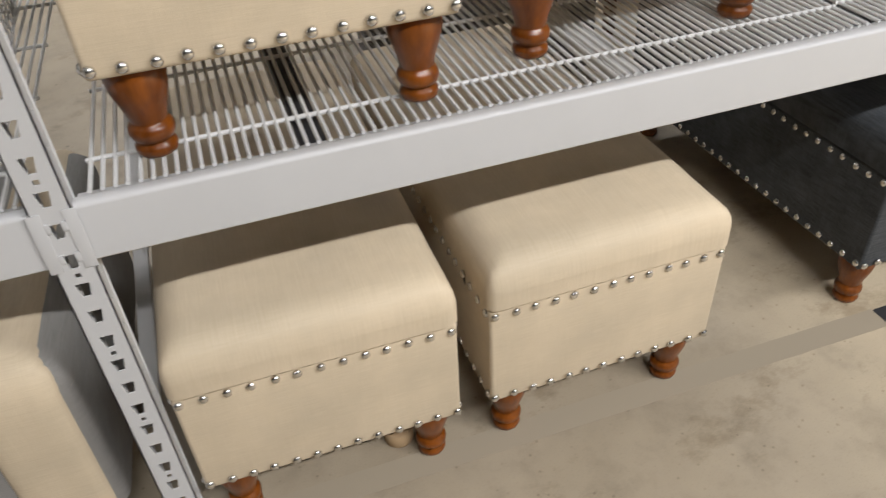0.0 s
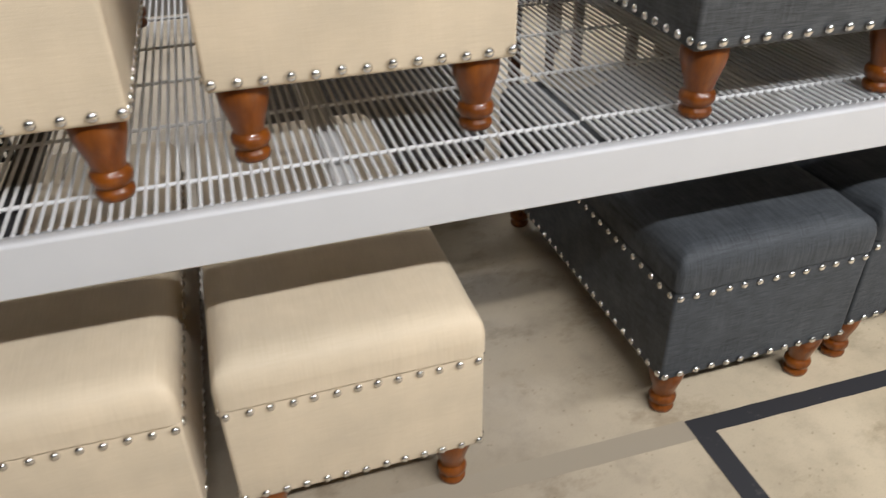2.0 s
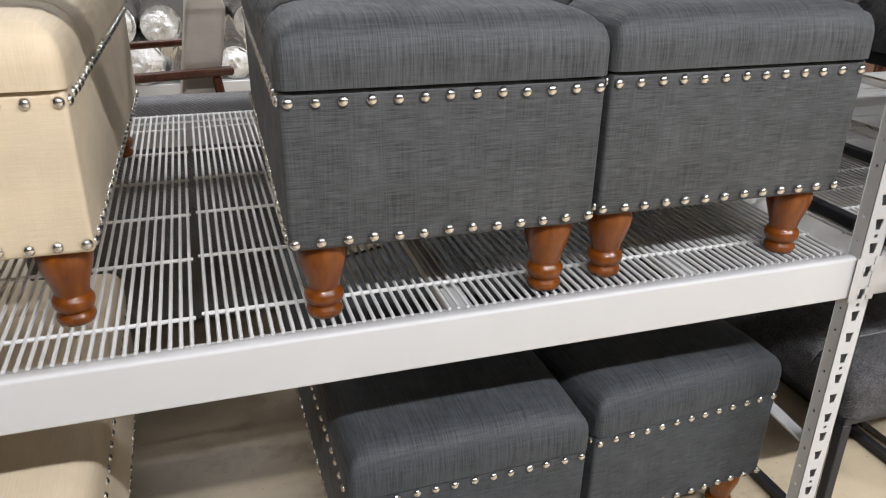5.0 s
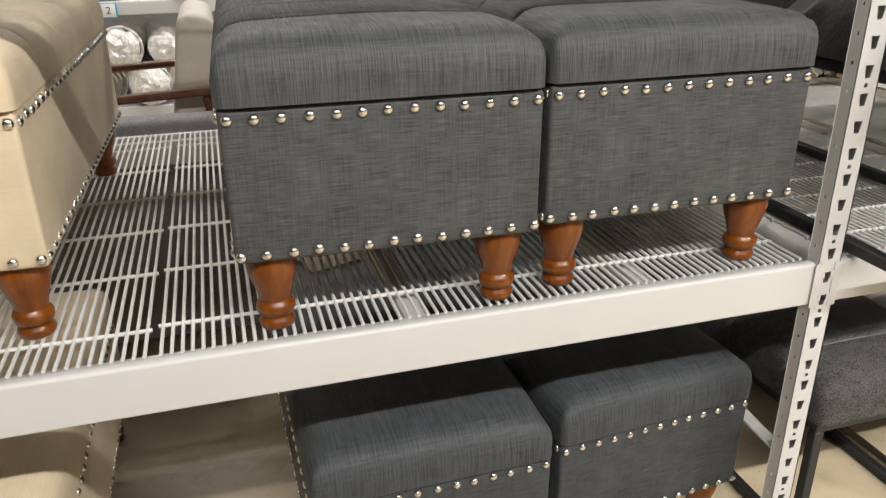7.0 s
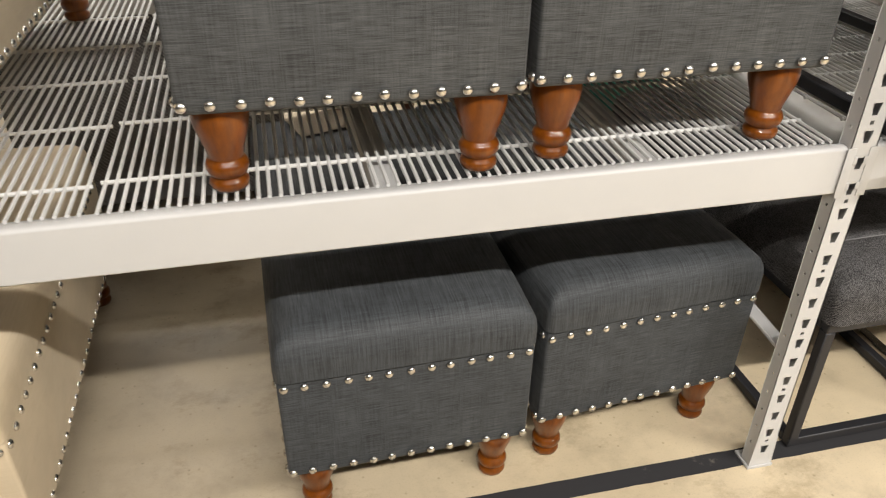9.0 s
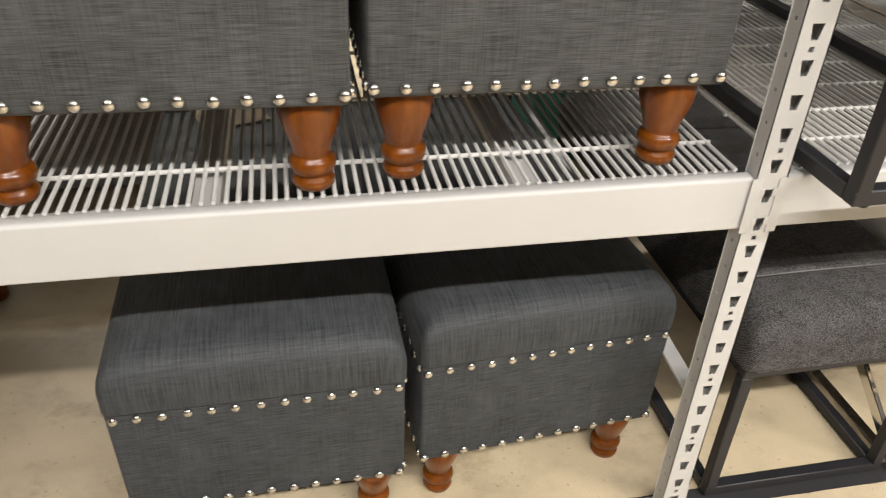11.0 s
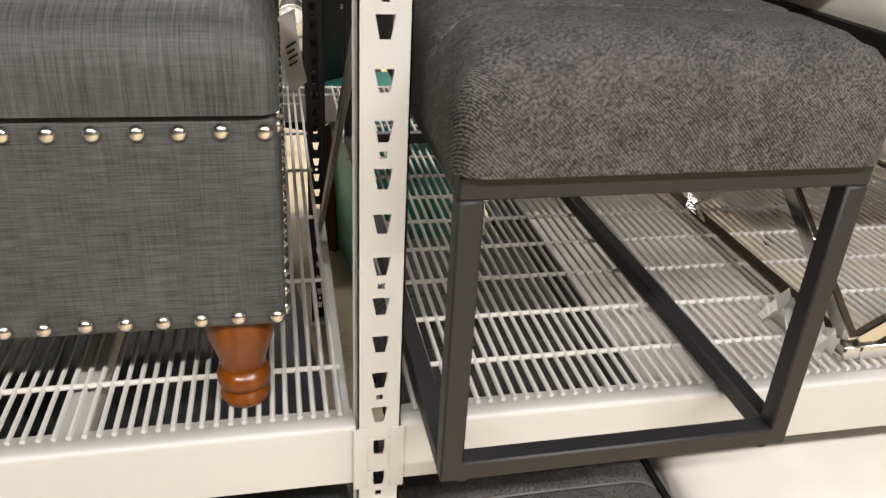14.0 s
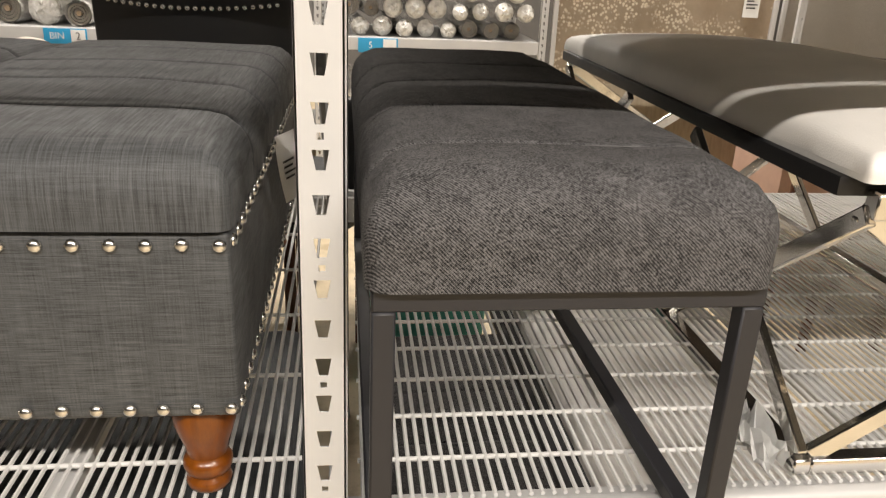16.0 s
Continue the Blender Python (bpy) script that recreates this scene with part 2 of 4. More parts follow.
def add_bar(bm, a, b, w, h=None, bevel=0.002, sides=0):
    """A straight bar from a to b: rectangular w by h, or round with that many sides."""
    a, b = Vector(a), Vector(b)
    d = b - a
    turn = d.to_track_quat("Z", "Y" if abs(d.normalized().y) < 0.9 else "X").to_matrix().to_4x4()
    tmp = bmesh.new()
    if sides:
        bmesh.ops.create_cone(tmp, cap_ends=True, segments=sides, radius1=w / 2, radius2=w / 2, depth=d.length)
        bmesh.ops.translate(tmp, verts=tmp.verts, vec=(0, 0, d.length / 2))
    else:
        add_box(tmp, -w / 2, w / 2, -(h or w) / 2, (h or w) / 2, 0, d.length, bevel, 1)
    bmesh.ops.transform(tmp, matrix=Matrix.Translation(a) @ turn, verts=tmp.verts)
    me = bpy.data.meshes.new("tmp")
    tmp.to_mesh(me); tmp.free()
    bm.from_mesh(me)
    bpy.data.meshes.remove(me)
    return bm


def bar(a, b, w, h=None, bevel=0.002, sides=0):
    return add_bar(bmesh.new(), a, b, w, h, bevel, sides)


def lathe(profile, sides=24):
    """A turned solid from (radius, height) pairs."""
    bm = bmesh.new()
    rings = [[bm.verts.new((r * math.cos(2 * math.pi * k / sides), r * math.sin(2 * math.pi * k / sides), z)) for k in range(sides)] for r, z in profile]
    for lo, hi in zip(rings, rings[1:]):
        for k in range(sides):
            bm.faces.new((lo[k], lo[(k + 1) % sides], hi[(k + 1) % sides], hi[k]))
    bm.faces.new(rings[-1])
    bm.faces.new(rings[0][::-1])
    return bm


def cushion(x0, x1, y0, y1, z0, z1, r, crown=0.01, seams=(), depth=0.006, nx=18, ny=34, nz=7, seed=0):
    """A padded block: all upper edges rounded, a slight crown, seams across it, soft unevenness."""
    bm = bmesh.new()

    def spread(a, b, n):
        return [a + (b - a) * 0.5 * (1 - math.cos(math.pi * k / n)) * 0.6 + (b - a) * k / n * 0.4 for k in range(n + 1)]

    xs, zs = sorted(spread(x0, x1, nx) + [x0 + 0.003, x0 + 0.007, x1 - 0.003, x1 - 0.007]), [z0 + (z1 - r - z0) * k / nz for k in range(nz + 1)]
    ys = spread(y0, y1, ny) + [y0 + 0.004, y0 + 0.009, y0 + 0.016, y1 - 0.004, y1 - 0.009]
    for s in seams:
        ys += [s - 0.012, s - 0.005, s, s + 0.005, s + 0.012]
    ys = sorted(ys)
    cells = {}

    rv = 0.4 * r

    def vert(x, y, z, top=False):
        key = (round(x, 5), round(y, 5), "top" if top else round(z, 5))
        edge = x in (x0, x1) or y in (y0, y1)
        if top and edge:
            z, key = zs[-1], (round(x, 5), round(y, 5), round(zs[-1], 5))
        if key not in cells:
            cx, cy = min(max(x, x0 + rv), x1 - rv), min(max(y, y0 + rv), y1 - rv)
            dx, dy = x - cx, y - cy
            far = math.hypot(dx, dy)
            inset = min(x - x0, x1 - x, y - y0, y1 - y)
            px, py = x, y
            if dx and dy:
                inset = max(0.0, rv - far)
                if far > rv:
                    px, py = cx + dx * rv / far, cy + dy * rv / far
            p = Vector((px, py, z))
            up = max(0.0, (z - z0) / (z1 - z0))
            if top:
                k = min(1.0, inset / r)
                p.z = z1 - r + r * math.sqrt(max(0.0, 1 - (1 - k) ** 2))
                up = 1.0
            u = max(0.0, 1 - (2 * (x - x0) / (x1 - x0) - 1) ** 2) * max(0.0, 1 - (2 * (y - y0) / (y1 - y0) - 1) ** 2)
            p.z += crown * u ** 0.5 * (1.0 if top else 0.0)
            for s in seams:
                k = max(0.0, 1 - abs(y - s) / 0.008)
                if top:
                    p.z -= depth * k * k
                elif up > 0.02 and x in (x0, x1):
                    p.x += 0.004 * k * k * up * (1 if x == x0 else -1)
            wob = noise.noise(Vector((x * 9 + seed * 3.7, y * 9, z * 9)))
            p += Vector((0.5 * wob, 0.5 * wob, wob)) * 0.0022 * up
            cells[key] = bm.verts.new(p)
        return cells[key]

    def sheet(us, vs, f):
        for a, b in zip(us, us[1:]):
            for c, d in zip(vs, vs[1:]):
                try:
                    bm.faces.new((vert(*f(a, c)), vert(*f(b, c)), vert(*f(b, d)), vert(*f(a, d))))
                except ValueError:
                    pass

    sheet(xs, ys, lambda a, b: (a, b, z1, True))
    sheet(ys, xs, lambda a, b: (b, a, z0))
    sheet(xs, zs, lambda a, b: (a, y0, b))
    sheet(zs, xs, lambda a, b: (b, y1, a))
    sheet(zs, ys, lambda a, b: (x0, b, a))
    sheet(ys, zs, lambda a, b: (x1, a, b))
    bmesh.ops.recalc_face_normals(bm, faces=bm.faces)
    return bm


def mesh_of(name, bm, mat, smooth=True):
    me = bpy.data.meshes.new(name)
    if smooth:
        for f in bm.faces:
            f.smooth = True
        for e in bm.edges:
            if len(e.link_faces) == 2 and e.calc_face_angle(0.0) > 0.7:
                e.smooth = False
    bm.to_mesh(me)
    bm.free()
    me.materials.append(mat)
    return me


def part(name, bm, mat, parent=None, label="", smooth=True):
    ob = new(name, mesh_of(name, bm, mat, smooth))
    ob.parent = parent
    if label:
        ob["label"] = label
    return ob


def shared(name, me, parent, m):
    ob = new(name, me)
    ob.parent = parent
    ob.matrix_basis = m
    return ob


def thing(name, label, category, group="", m=None, kind=""):
    ob = new(name)
    ob.empty_display_size = 0.05
    if m is not None:
        ob.matrix_basis = m
    return tagged(ob, label, category, group, kind)


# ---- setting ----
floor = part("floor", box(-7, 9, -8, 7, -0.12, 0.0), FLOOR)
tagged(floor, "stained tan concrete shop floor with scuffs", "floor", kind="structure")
ceiling = part("ceiling", box(-7, 9, -8, 7, 4.2, 4.3), WALL_PAINT)
tagged(ceiling, "plain painted shop ceiling", "ceiling", kind="structure")
for nm, b in (("wall_north", (-7, 9, 7.003, 7.2, 0, 4.2)), ("wall_south", (-7, 9, -8.2, -8.003, 0, 4.2)), ("wall_west", (-7.2, -7.003, -8, 7, 0, 4.2)), ("wall_east", (9.003, 9.2, -8, 7, 0, 4.2))):
    tagged(part(nm, box(*b), WALL_PAINT), "plain painted shop wall", "wall", kind="structure")


def ragged_strip(x0, x1, y0, y1, z, seed):
    """Tape lying on the floor, with slightly uneven edges."""
    bm = bmesh.new()
    along = (x1 - x0) > (y1 - y0)
    n = max(4, int(max(x1 - x0, y1 - y0) / 0.03))
    rows = []
    for k in range(n + 1):
        f = k / n
        j = [0.0016 * noise.noise(Vector((f * n * 0.7, seed + s * 9, 0))) for s in (0, 1)]
        if along:
            pts = [(x0 + f * (x1 - x0), y0 + j[0]), (x0 + f * (x1 - x0), y1 + j[1])]
        else:
            pts = [(x1 + j[1], y0 + f * (y1 - y0)), (x0 + j[0], y0 + f * (y1 - y0))]
        rows.append([bm.verts.new((*p, z)) for p in pts])
    for a, b in zip(rows, rows[1:]):
        bm.faces.new((a[0], b[0], b[1], a[1]))
    bmesh.ops.recalc_face_normals(bm, faces=bm.faces)
    made = bmesh.ops.extrude_face_region(bm, geom=list(bm.faces))
    bmesh.ops.translate(bm, verts=[v for v in made["geom"] if isinstance(v, bmesh.types.BMVert)], vec=(0, 0, -0.0006))
    bmesh.ops.recalc_face_normals(bm, faces=bm.faces)
    return bm


tagged(part("floor_tape", ragged_strip(-2.0, 1.372, -0.150, -0.100, 0.0012, 1), TAPE_OLD, smooth=False), "faded tan tape stuck along the concrete floor", "tape")
tagged(part("floor_tape", ragged_strip(1.372, 4.6, -0.143, -0.103, 0.0014, 2), TAPE_DARK, smooth=False), "worn navy tape marking the aisle edge", "tape")
tagged(part("floor_tape", ragged_strip(1.372, 1.418, -0.95, -0.1432, 0.0014, 3), TAPE_DARK, smooth=False), "worn navy tape running out across the aisle", "tape")

# ---- shelving ----
POST_X = (-2.083, 0.040, 2.160, 4.280)
BACK_Y = 1.072
PITCH = 0.0415


def post_mesh(z_top, first, mat, holes=True):
    """A channel upright, open at the back, with tapered keyholes in its front and pinholes in its sides."""
    bm = bmesh.new()
    w, d = 0.0215, 0.025
    cuts = []
    z = first
    k = 0
    while z < z_top - 0.03:
        if z > 0.03:
            cuts.append((z, 0.0079, 0.0043, 0.0095))
            if k % 3 == 0:
                cuts.append((z + 0.0215, 0.0032, 0.0032, 0.0032))
        z += PITCH
        k += 1
    cuts.sort()

    def panel(place, span, items):
        edges = [0.0] + [(a[0] + a[3] + b[0] - b[3]) / 2 for a, b in zip(items, items[1:])] + [z_top]
        for (zc, top, bot, half), lo, hi in zip(items, edges, edges[1:]):
            o = [bm.verts.new(place(u, v)) for u, v in ((-span, lo), (span, lo), (span, hi), (-span, hi))]
            i = [bm.verts.new(place(u, v)) for u, v in ((-bot, zc - half), (bot, zc - half), (top, zc + half), (-top, zc + half))]
            for q in range(4):
                bm.faces.new((o[q], o[(q + 1) % 4], i[(q + 1) % 4], i[q]))

    panel(lambda u, v: (u, 0, v), w, cuts)
    pins = [(first + PITCH * j + 0.012, 0.0026, 0.0026, 0.0026) for j in range(-30, 80) if 0.03 < first + PITCH * j < z_top - 0.03]
    for s in (-1, 1):
        panel(lambda u, v: (s * w, d / 2 + u, v), d / 2, pins)
        a = [bm.verts.new(c) for c in ((s * w, d, 0), (s * (w - 0.012), d, 0), (s * (w - 0.012), d, z_top), (s * w, d, z_top))]
        bm.faces.new(a)
    bmesh.ops.remove_doubles(bm, verts=bm.verts, dist=0.0004)
    bmesh.ops.recalc_face_normals(bm, faces=bm.faces)
    bmesh.ops.solidify(bm, geom=list(bm.faces), thickness=0.0018)
    return mesh_of("post", bm, mat, smooth=False)


POST = post_mesh(2.05, 0.705 - 16 * PITCH, RACK)
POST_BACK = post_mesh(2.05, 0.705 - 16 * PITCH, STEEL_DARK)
foot_me = mesh_of("foot_plate", box(-0.026, 0.026, -0.004, 0.04, 0.0, 0.006, 0.001), RACK)
pin_me = mesh_of("hook", box(-0.003, 0.003, -0.0016, 0.0006, -0.006, 0.006, 0.0008), RACK)

for x in POST_X:
    up = thing("rack_upright", "white steel shelving upright with rows of keyholes", "shelf post", "rack uprights", pose(x, -0.15, 0))
    shared("front_post", POST, up, pose(0, 0, 0.004))
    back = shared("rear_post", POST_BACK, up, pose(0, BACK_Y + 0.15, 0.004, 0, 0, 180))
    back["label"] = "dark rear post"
    shared("foot_plate", foot_me, up, pose(0, 0, 0))
    shared("foot_plate", foot_me, up, pose(0, BACK_Y + 0.11, 0))
    part("brace", bar((0, 0.03, 1.13), (0, BACK_Y + 0.12, 0.27), 0.008, 0.026), BRACE, up, "grey diagonal brace")
    part("strut", bar((0, 0.036, 0.262), (0, BACK_Y + 0.114, 0.345), 0.008, 0.026), RACK, up)
    part("strut", bar((0, 0.036, 1.68), (0, BACK_Y + 0.114, 1.68), 0.008, 0.026), RACK, up)


def beam_bm(x0, x1):
    """A stepped shelf beam: tall front, rounded lip on top, low ledge behind for the deck."""
    r = 0.0062
    lip = [(r - r * math.cos(a), 0.0745 - r + r * math.sin(a)) for a in (math.pi / 2 * k / 7 for k in range(8))]
    prof = [(0.0, 0.0022), *lip, (0.016, 0.0745), (0.018, 0.073), (0.018, 0.062), (0.045, 0.062), (0.045, 0.0), (0.002, 0.0)]
    bm = bmesh.new()
    ends = [[bm.verts.new((x, y, z)) for y, z in prof] for x in (x0, x1)]
    for k in range(len(prof)):
        j = (k + 1) % len(prof)
        bm.faces.new((ends[0][k], ends[0][j], ends[1][j], ends[1][k]))
    bm.faces.new(ends[0]); bm.faces.new(ends[1][::-1])
    bmesh.ops.recalc_face_normals(bm, faces=bm.faces)
    return bm


Z_BEAM = 0.5775
Z_DECK = 0.6555
WIRE_D, WIRE_P = 0.0056, 0.01335


def rod_mesh(name, length, dia, axis, mat, sides=6):
    bm = bmesh.new()
    end = {"x": (length, 0, 0), "y": (0, length, 0)}[axis]
    add_bar(bm, (0, 0, 0), end, dia, sides=sides)
    return mesh_of(name, bm, mat)


WIRE_Y0, WIRE_Y1 = -0.126, 1.06
LONG = rod_mesh("wire", WIRE_Y1 - WIRE_Y0, WIRE_D, "y", WIRE)


def deck(parent, x0, x1, first=-0.052, step=0.194):
    """A wire deck panel: long wires front to back lying on cross rods."""
    panel = new("wire_panel")
    panel.parent = parent
    n = int((x1 - x0 - 0.012) / WIRE_P)
    for k in range(n + 1):
        x = x0 + 0.006 + (x1 - x0 - 0.012) * k / n + random.uniform(-0.0004, 0.0004)
        shared("wire", LONG, panel, pose(x, WIRE_Y0, Z_DECK - WIRE_D / 2, random.uniform(-0.03, 0.03), 0, random.uniform(-0.04, 0.04)))
    cross = rod_mesh("cross_rod", x1 - x0, 0.0062, "x", WIRE, 8)
    y = first
    while y < 1.056:
        shared("cross_rod", cross, panel, pose(x0, y, Z_DECK - 0.0032))
        y += step
    return panel


def level(xa, xb, z_beam, words, board=None, step=0.194):
    """One shelf level between two uprights: beams front and rear, two wire panels, supports. board: front edge of an
    added shading board.
    """
    a, b = xa + 0.0225, xb - 0.0225
    half = (b - a) / 2
    for y, turn, label in ((-0.147, 0, "white painted steel shelf beam with a rounded lip"), (BACK_Y + 0.002, 180, "white painted steel rear shelf beam")):
        ob = thing("shelf_beam", label, "shelf beam", "shelf beams", pose((a + b) / 2, y, z_beam, 0, 0, turn))
        part("beam", beam_bm(-half, half), RACK, ob)
        for s in (-1, 1):
            part("end_plate", box(min(s * (half - 0.003), s * (half + 0.0115)), max(s * (half - 0.003), s * (half + 0.0115)), -0.0046, -0.0032, -0.004, 0.0745, 0.0005), RACK, ob)
            for hz in (0.013, 0.0545):
                shared("hook", pin_me, ob, pose(s * (half + 0.014), -0.0034, hz))
    if board is not None:
        # Out of view: added only to keep light off the benches below.
        top = thing("shade_board", "unseen grey board added on the upper wire shelf to cast shade", "board", "upper boards")
        part("board", box(a + 0.02, b - 0.02, board, BACK_Y + 0.09, z_beam + 0.0785, z_beam + 0.094, 0.001), BLOCKER_GREY, top)
    shelf = thing("wire_shelf", words, "shelf", "wire shelves", pose(0, 0, z_beam - Z_BEAM))
    mid = a + 1.0605
    deck(shelf, a + 0.012, mid - 0.004, -0.054, step)
    deck(shelf, mid + 0.004, b - 0.008, -0.045, step)
    for x in (a + 0.27, a + 0.70, a + 1.42, a + 1.80):
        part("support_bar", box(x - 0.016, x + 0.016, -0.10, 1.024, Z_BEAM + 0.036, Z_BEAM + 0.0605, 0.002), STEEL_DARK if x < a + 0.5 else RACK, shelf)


UPPER = (1.19, 1.19, 1.215)
for xa, xb, upper, board, step in zip(POST_X, POST_X[1:], UPPER, (None, None, -0.098), (0.194, 0.194, 0.0915)):
    level(xa, xb, Z_BEAM, "white wire shelf deck lying on the rack beams", None, step)
    level(xa, xb, upper, "white wire shelf deck of the upper level", board)

# ---- storage ottomans ----
OW, OL, OH = 0.2045, 0.84, 0.115


def leg_profile():
    return [(0.0185, 0.0), (0.0225, 0.002), (0.0248, 0.008), (0.0235, 0.0135), (0.0195, 0.0165), (0.0195, 0.0185), (0.0240, 0.0215), (0.0265, 0.0275), (0.0265, 0.033), (0.0240, 0.0385), (0.0205, 0.0405), (0.0205, 0.0425), (0.0218, 0.045), (0.0235, 0.054), (0.0275, 0.066), (0.0325, 0.082), (0.0345, 0.095), (0.0335, 0.104), (0.031, 0.112), (0.031, 0.120)]


LEG = mesh_of("leg", lathe(leg_profile(), 28), LEG_WOOD)


def nail_mesh():
    return mesh_of("nail", lathe([(0.0070, 0.0), (0.0070, 0.0008), (0.0063, 0.0026), (0.0046, 0.0043), (0.0021, 0.0052)], 12), NICKEL)


NAIL = nail_mesh()


def body_bm():
    """The box of the ottoman, a touch fuller at the top, with soft upholstered edges."""
    bm = box(-OW, OW, 0, OL, OH - 0.003, 0.312, 0.007, 3)
    for v in bm.verts:
        f = (v.co.z - OH) / 0.2
        v.co.x *= 0.997 + 0.003 * f
        v.co.y = OL / 2 + (v.co.y - OL / 2) * (0.99 + 0.01 * f)
    return bm


def ottoman(m, fabric, label, group, seed, tall=1.0):
    """Storage ottoman: upholstered box, padded hinged lid, nailhead rows, four turned legs."""
    seams = (0.165, 0.33, 0.495, 0.66) if tall == 1.0 else ()
    ob = thing("storage_ottoman", label, "ottoman", group, m @ Matrix.Diagonal((1, 1, tall, 1)))
    part("body", body_bm(), fabric, ob)
    part("lid", cushion(-OW - 0.003, OW + 0.003, -0.006, OL + 0.004, 0.3145, 0.388, 0.042, 0.012, seams, 0.005, seed=seed), LID_OF[fabric], ob)
    rnd = random.Random(seed)
    for x in (-OW + 0.045, OW - 0.045):
        for y in (0.048, OL - 0.048):
            shared("leg", LEG, ob, pose(x, y, 0, 0, 0, rnd.uniform(0, 360)))
    rows = ((0.1245, 0.0015, 1.021), (0.2995, 0.0, 1.012))
    for z, inset, narrow in rows:
        for k in range(13):
            x = (-0.1925 + 0.385 * k / 12) * narrow + rnd.uniform(-0.0012, 0.0012)
            shared("nail", NAIL, ob, pose(x, inset, z + rnd.uniform(-0.001, 0.001), 90 + rnd.uniform(-4, 4), 0, rnd.uniform(-4, 4)))
        for s in (-1, 1):
            for k in range(26):
                y = 0.016 + (OL - 0.032) * k / 25 + rnd.uniform(-0.0012, 0.0012)
                shared("nail", NAIL, ob, pose(s * (OW * (0.9965 if z < 0.2 else 0.9995)), y, z + rnd.uniform(-0.001, 0.001), 0, s * 90, 0))
    return ob


CREAM_L = "cream linen storage ottoman with nailheads and turned legs"
DARK_L = "charcoal linen storage ottoman with nailheads and turned legs"
ON_SHELF, ON_FLOOR = ", on the shelf", ", on the floor"
ottoman(pose(0.317, -0.117, Z_DECK, 0, 0, 0.2), CREAM, CREAM_L + ON_SHELF, "ottomans on the shelf", 1)
ottoman(pose(0.810, -0.066, Z_DECK, 0, 0, -1.0), CREAM, CREAM_L + ON_SHELF, "ottomans on the shelf", 2)
ottoman(pose(1.445, -0.144, Z_DECK, 0, 0, -1.6), CHARCOAL, DARK_L + ON_SHELF, "ottomans on the shelf", 3)
ottoman(pose(1.871, -0.134, Z_DECK, 0, 0, -0.4), CHARCOAL, DARK_L + ON_SHELF, "ottomans on the shelf", 4)
ottoman(pose(0.280, -0.141, 0, 0, 0, -0.6), CREAM, CREAM_L + ON_FLOOR, "ottomans on the floor", 5, 1.035)
ottoman(pose(0.741, -0.139, 0, 0, 0, 0.3), CREAM, CREAM_L + ON_FLOOR, "ottomans on the floor", 6, 1.035)
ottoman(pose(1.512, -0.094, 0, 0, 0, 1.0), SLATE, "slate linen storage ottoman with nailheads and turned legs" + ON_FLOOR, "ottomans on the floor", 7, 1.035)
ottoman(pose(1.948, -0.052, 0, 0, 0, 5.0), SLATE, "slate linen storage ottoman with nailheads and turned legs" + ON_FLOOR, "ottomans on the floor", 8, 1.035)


# ---- benches ----
def seam_cord(x0, x1, y0, y1, y, z1, r, crown, depth, thick=0.0022):
    """A thin welt lying in the seam across a cushion, following its rounded top."""
    bm = bmesh.new()
    rings = []
    for k in range(25):
        x = x0 + 0.004 + (x1 - x0 - 0.008) * k / 24
        inset = min(1.0, min(x - x0, x1 - x) / r)
        u = (1 - (2 * (x - x0) / (x1 - x0) - 1) ** 2) * (1 - (2 * (y - y0) / (y1 - y0) - 1) ** 2)
        z = z1 - r + r * math.sqrt(1 - (1 - inset) ** 2) + crown * math.sqrt(max(0.0, u)) - depth
        rings.append([bm.verts.new((x, y + thick * math.cos(q * math.pi / 3), z + thick * math.sin(q * math.pi / 3))) for q in range(6)])
    for a, b in zip(rings, rings[1:]):
        for q in range(6):
            bm.faces.new((a[q], a[(q + 1) % 6], b[(q + 1) % 6], b[q]))
    bm.faces.new(rings[0])
    bm.faces.new(rings[-1])
    bmesh.ops.recalc_face_normals(bm, faces=bm.faces)
    return bm


def tube_bench(m, width, length, label, group, seed):
    """Tweed bench on a sled frame of square tube."""
    ob = thing("upholstered_bench", label, "bench", group, m)
    h, t = 0.300, 0.0205
    x = width / 2 - t / 2
    for y in (t / 2, length - t / 2):
        for s in (-1, 1):
            part("leg", bar((s * x, y, t), (s * x, y, h - t), t), TUBE, ob)
        part("base_rail", bar((-width / 2, y, t / 2 + 0.004), (width / 2, y, t / 2 + 0.004), t), TUBE, ob)
        part("seat_rail", bar((-width / 2, y, h - t / 2), (width / 2, y, h - t / 2), t), TUBE, ob)
        for s in (-1, 1):
            part("glide", lathe([(0.007, 0.0), (0.008, 0.003), (0.006, 0.006)], 12), GLIDE, ob).location = (s * x * 0.93, y, 0)
    for s in (-1, 1):
        part("base_rail", bar((s * x, t, t / 2 + 0.004), (s * x, length - t, t / 2 + 0.004), t), TUBE, ob)
        part("seat_rail", bar((s * x, t, h - t / 2), (s * x, length - t, h - t / 2), t), TUBE, ob)
    seams = [0.105 + (length - 0.105) * k / 4.6 for k in range(0, 4)]
    seat = part("seat", cushion(-width / 2 - 0.006, width / 2 + 0.002, -0.010, length + 0.01, h + 0.001, h + 0.096, 0.052, 0.010, seams, 0.009, seed=seed), TWEED, ob)
    for s in seams:
        part("piping", seam_cord(-width / 2 - 0.006, width / 2 + 0.002, -0.010, length + 0.01, s, h + 0.096, 0.052, 0.010, 0.0045, 0.0014), THREAD, seat)
    return ob


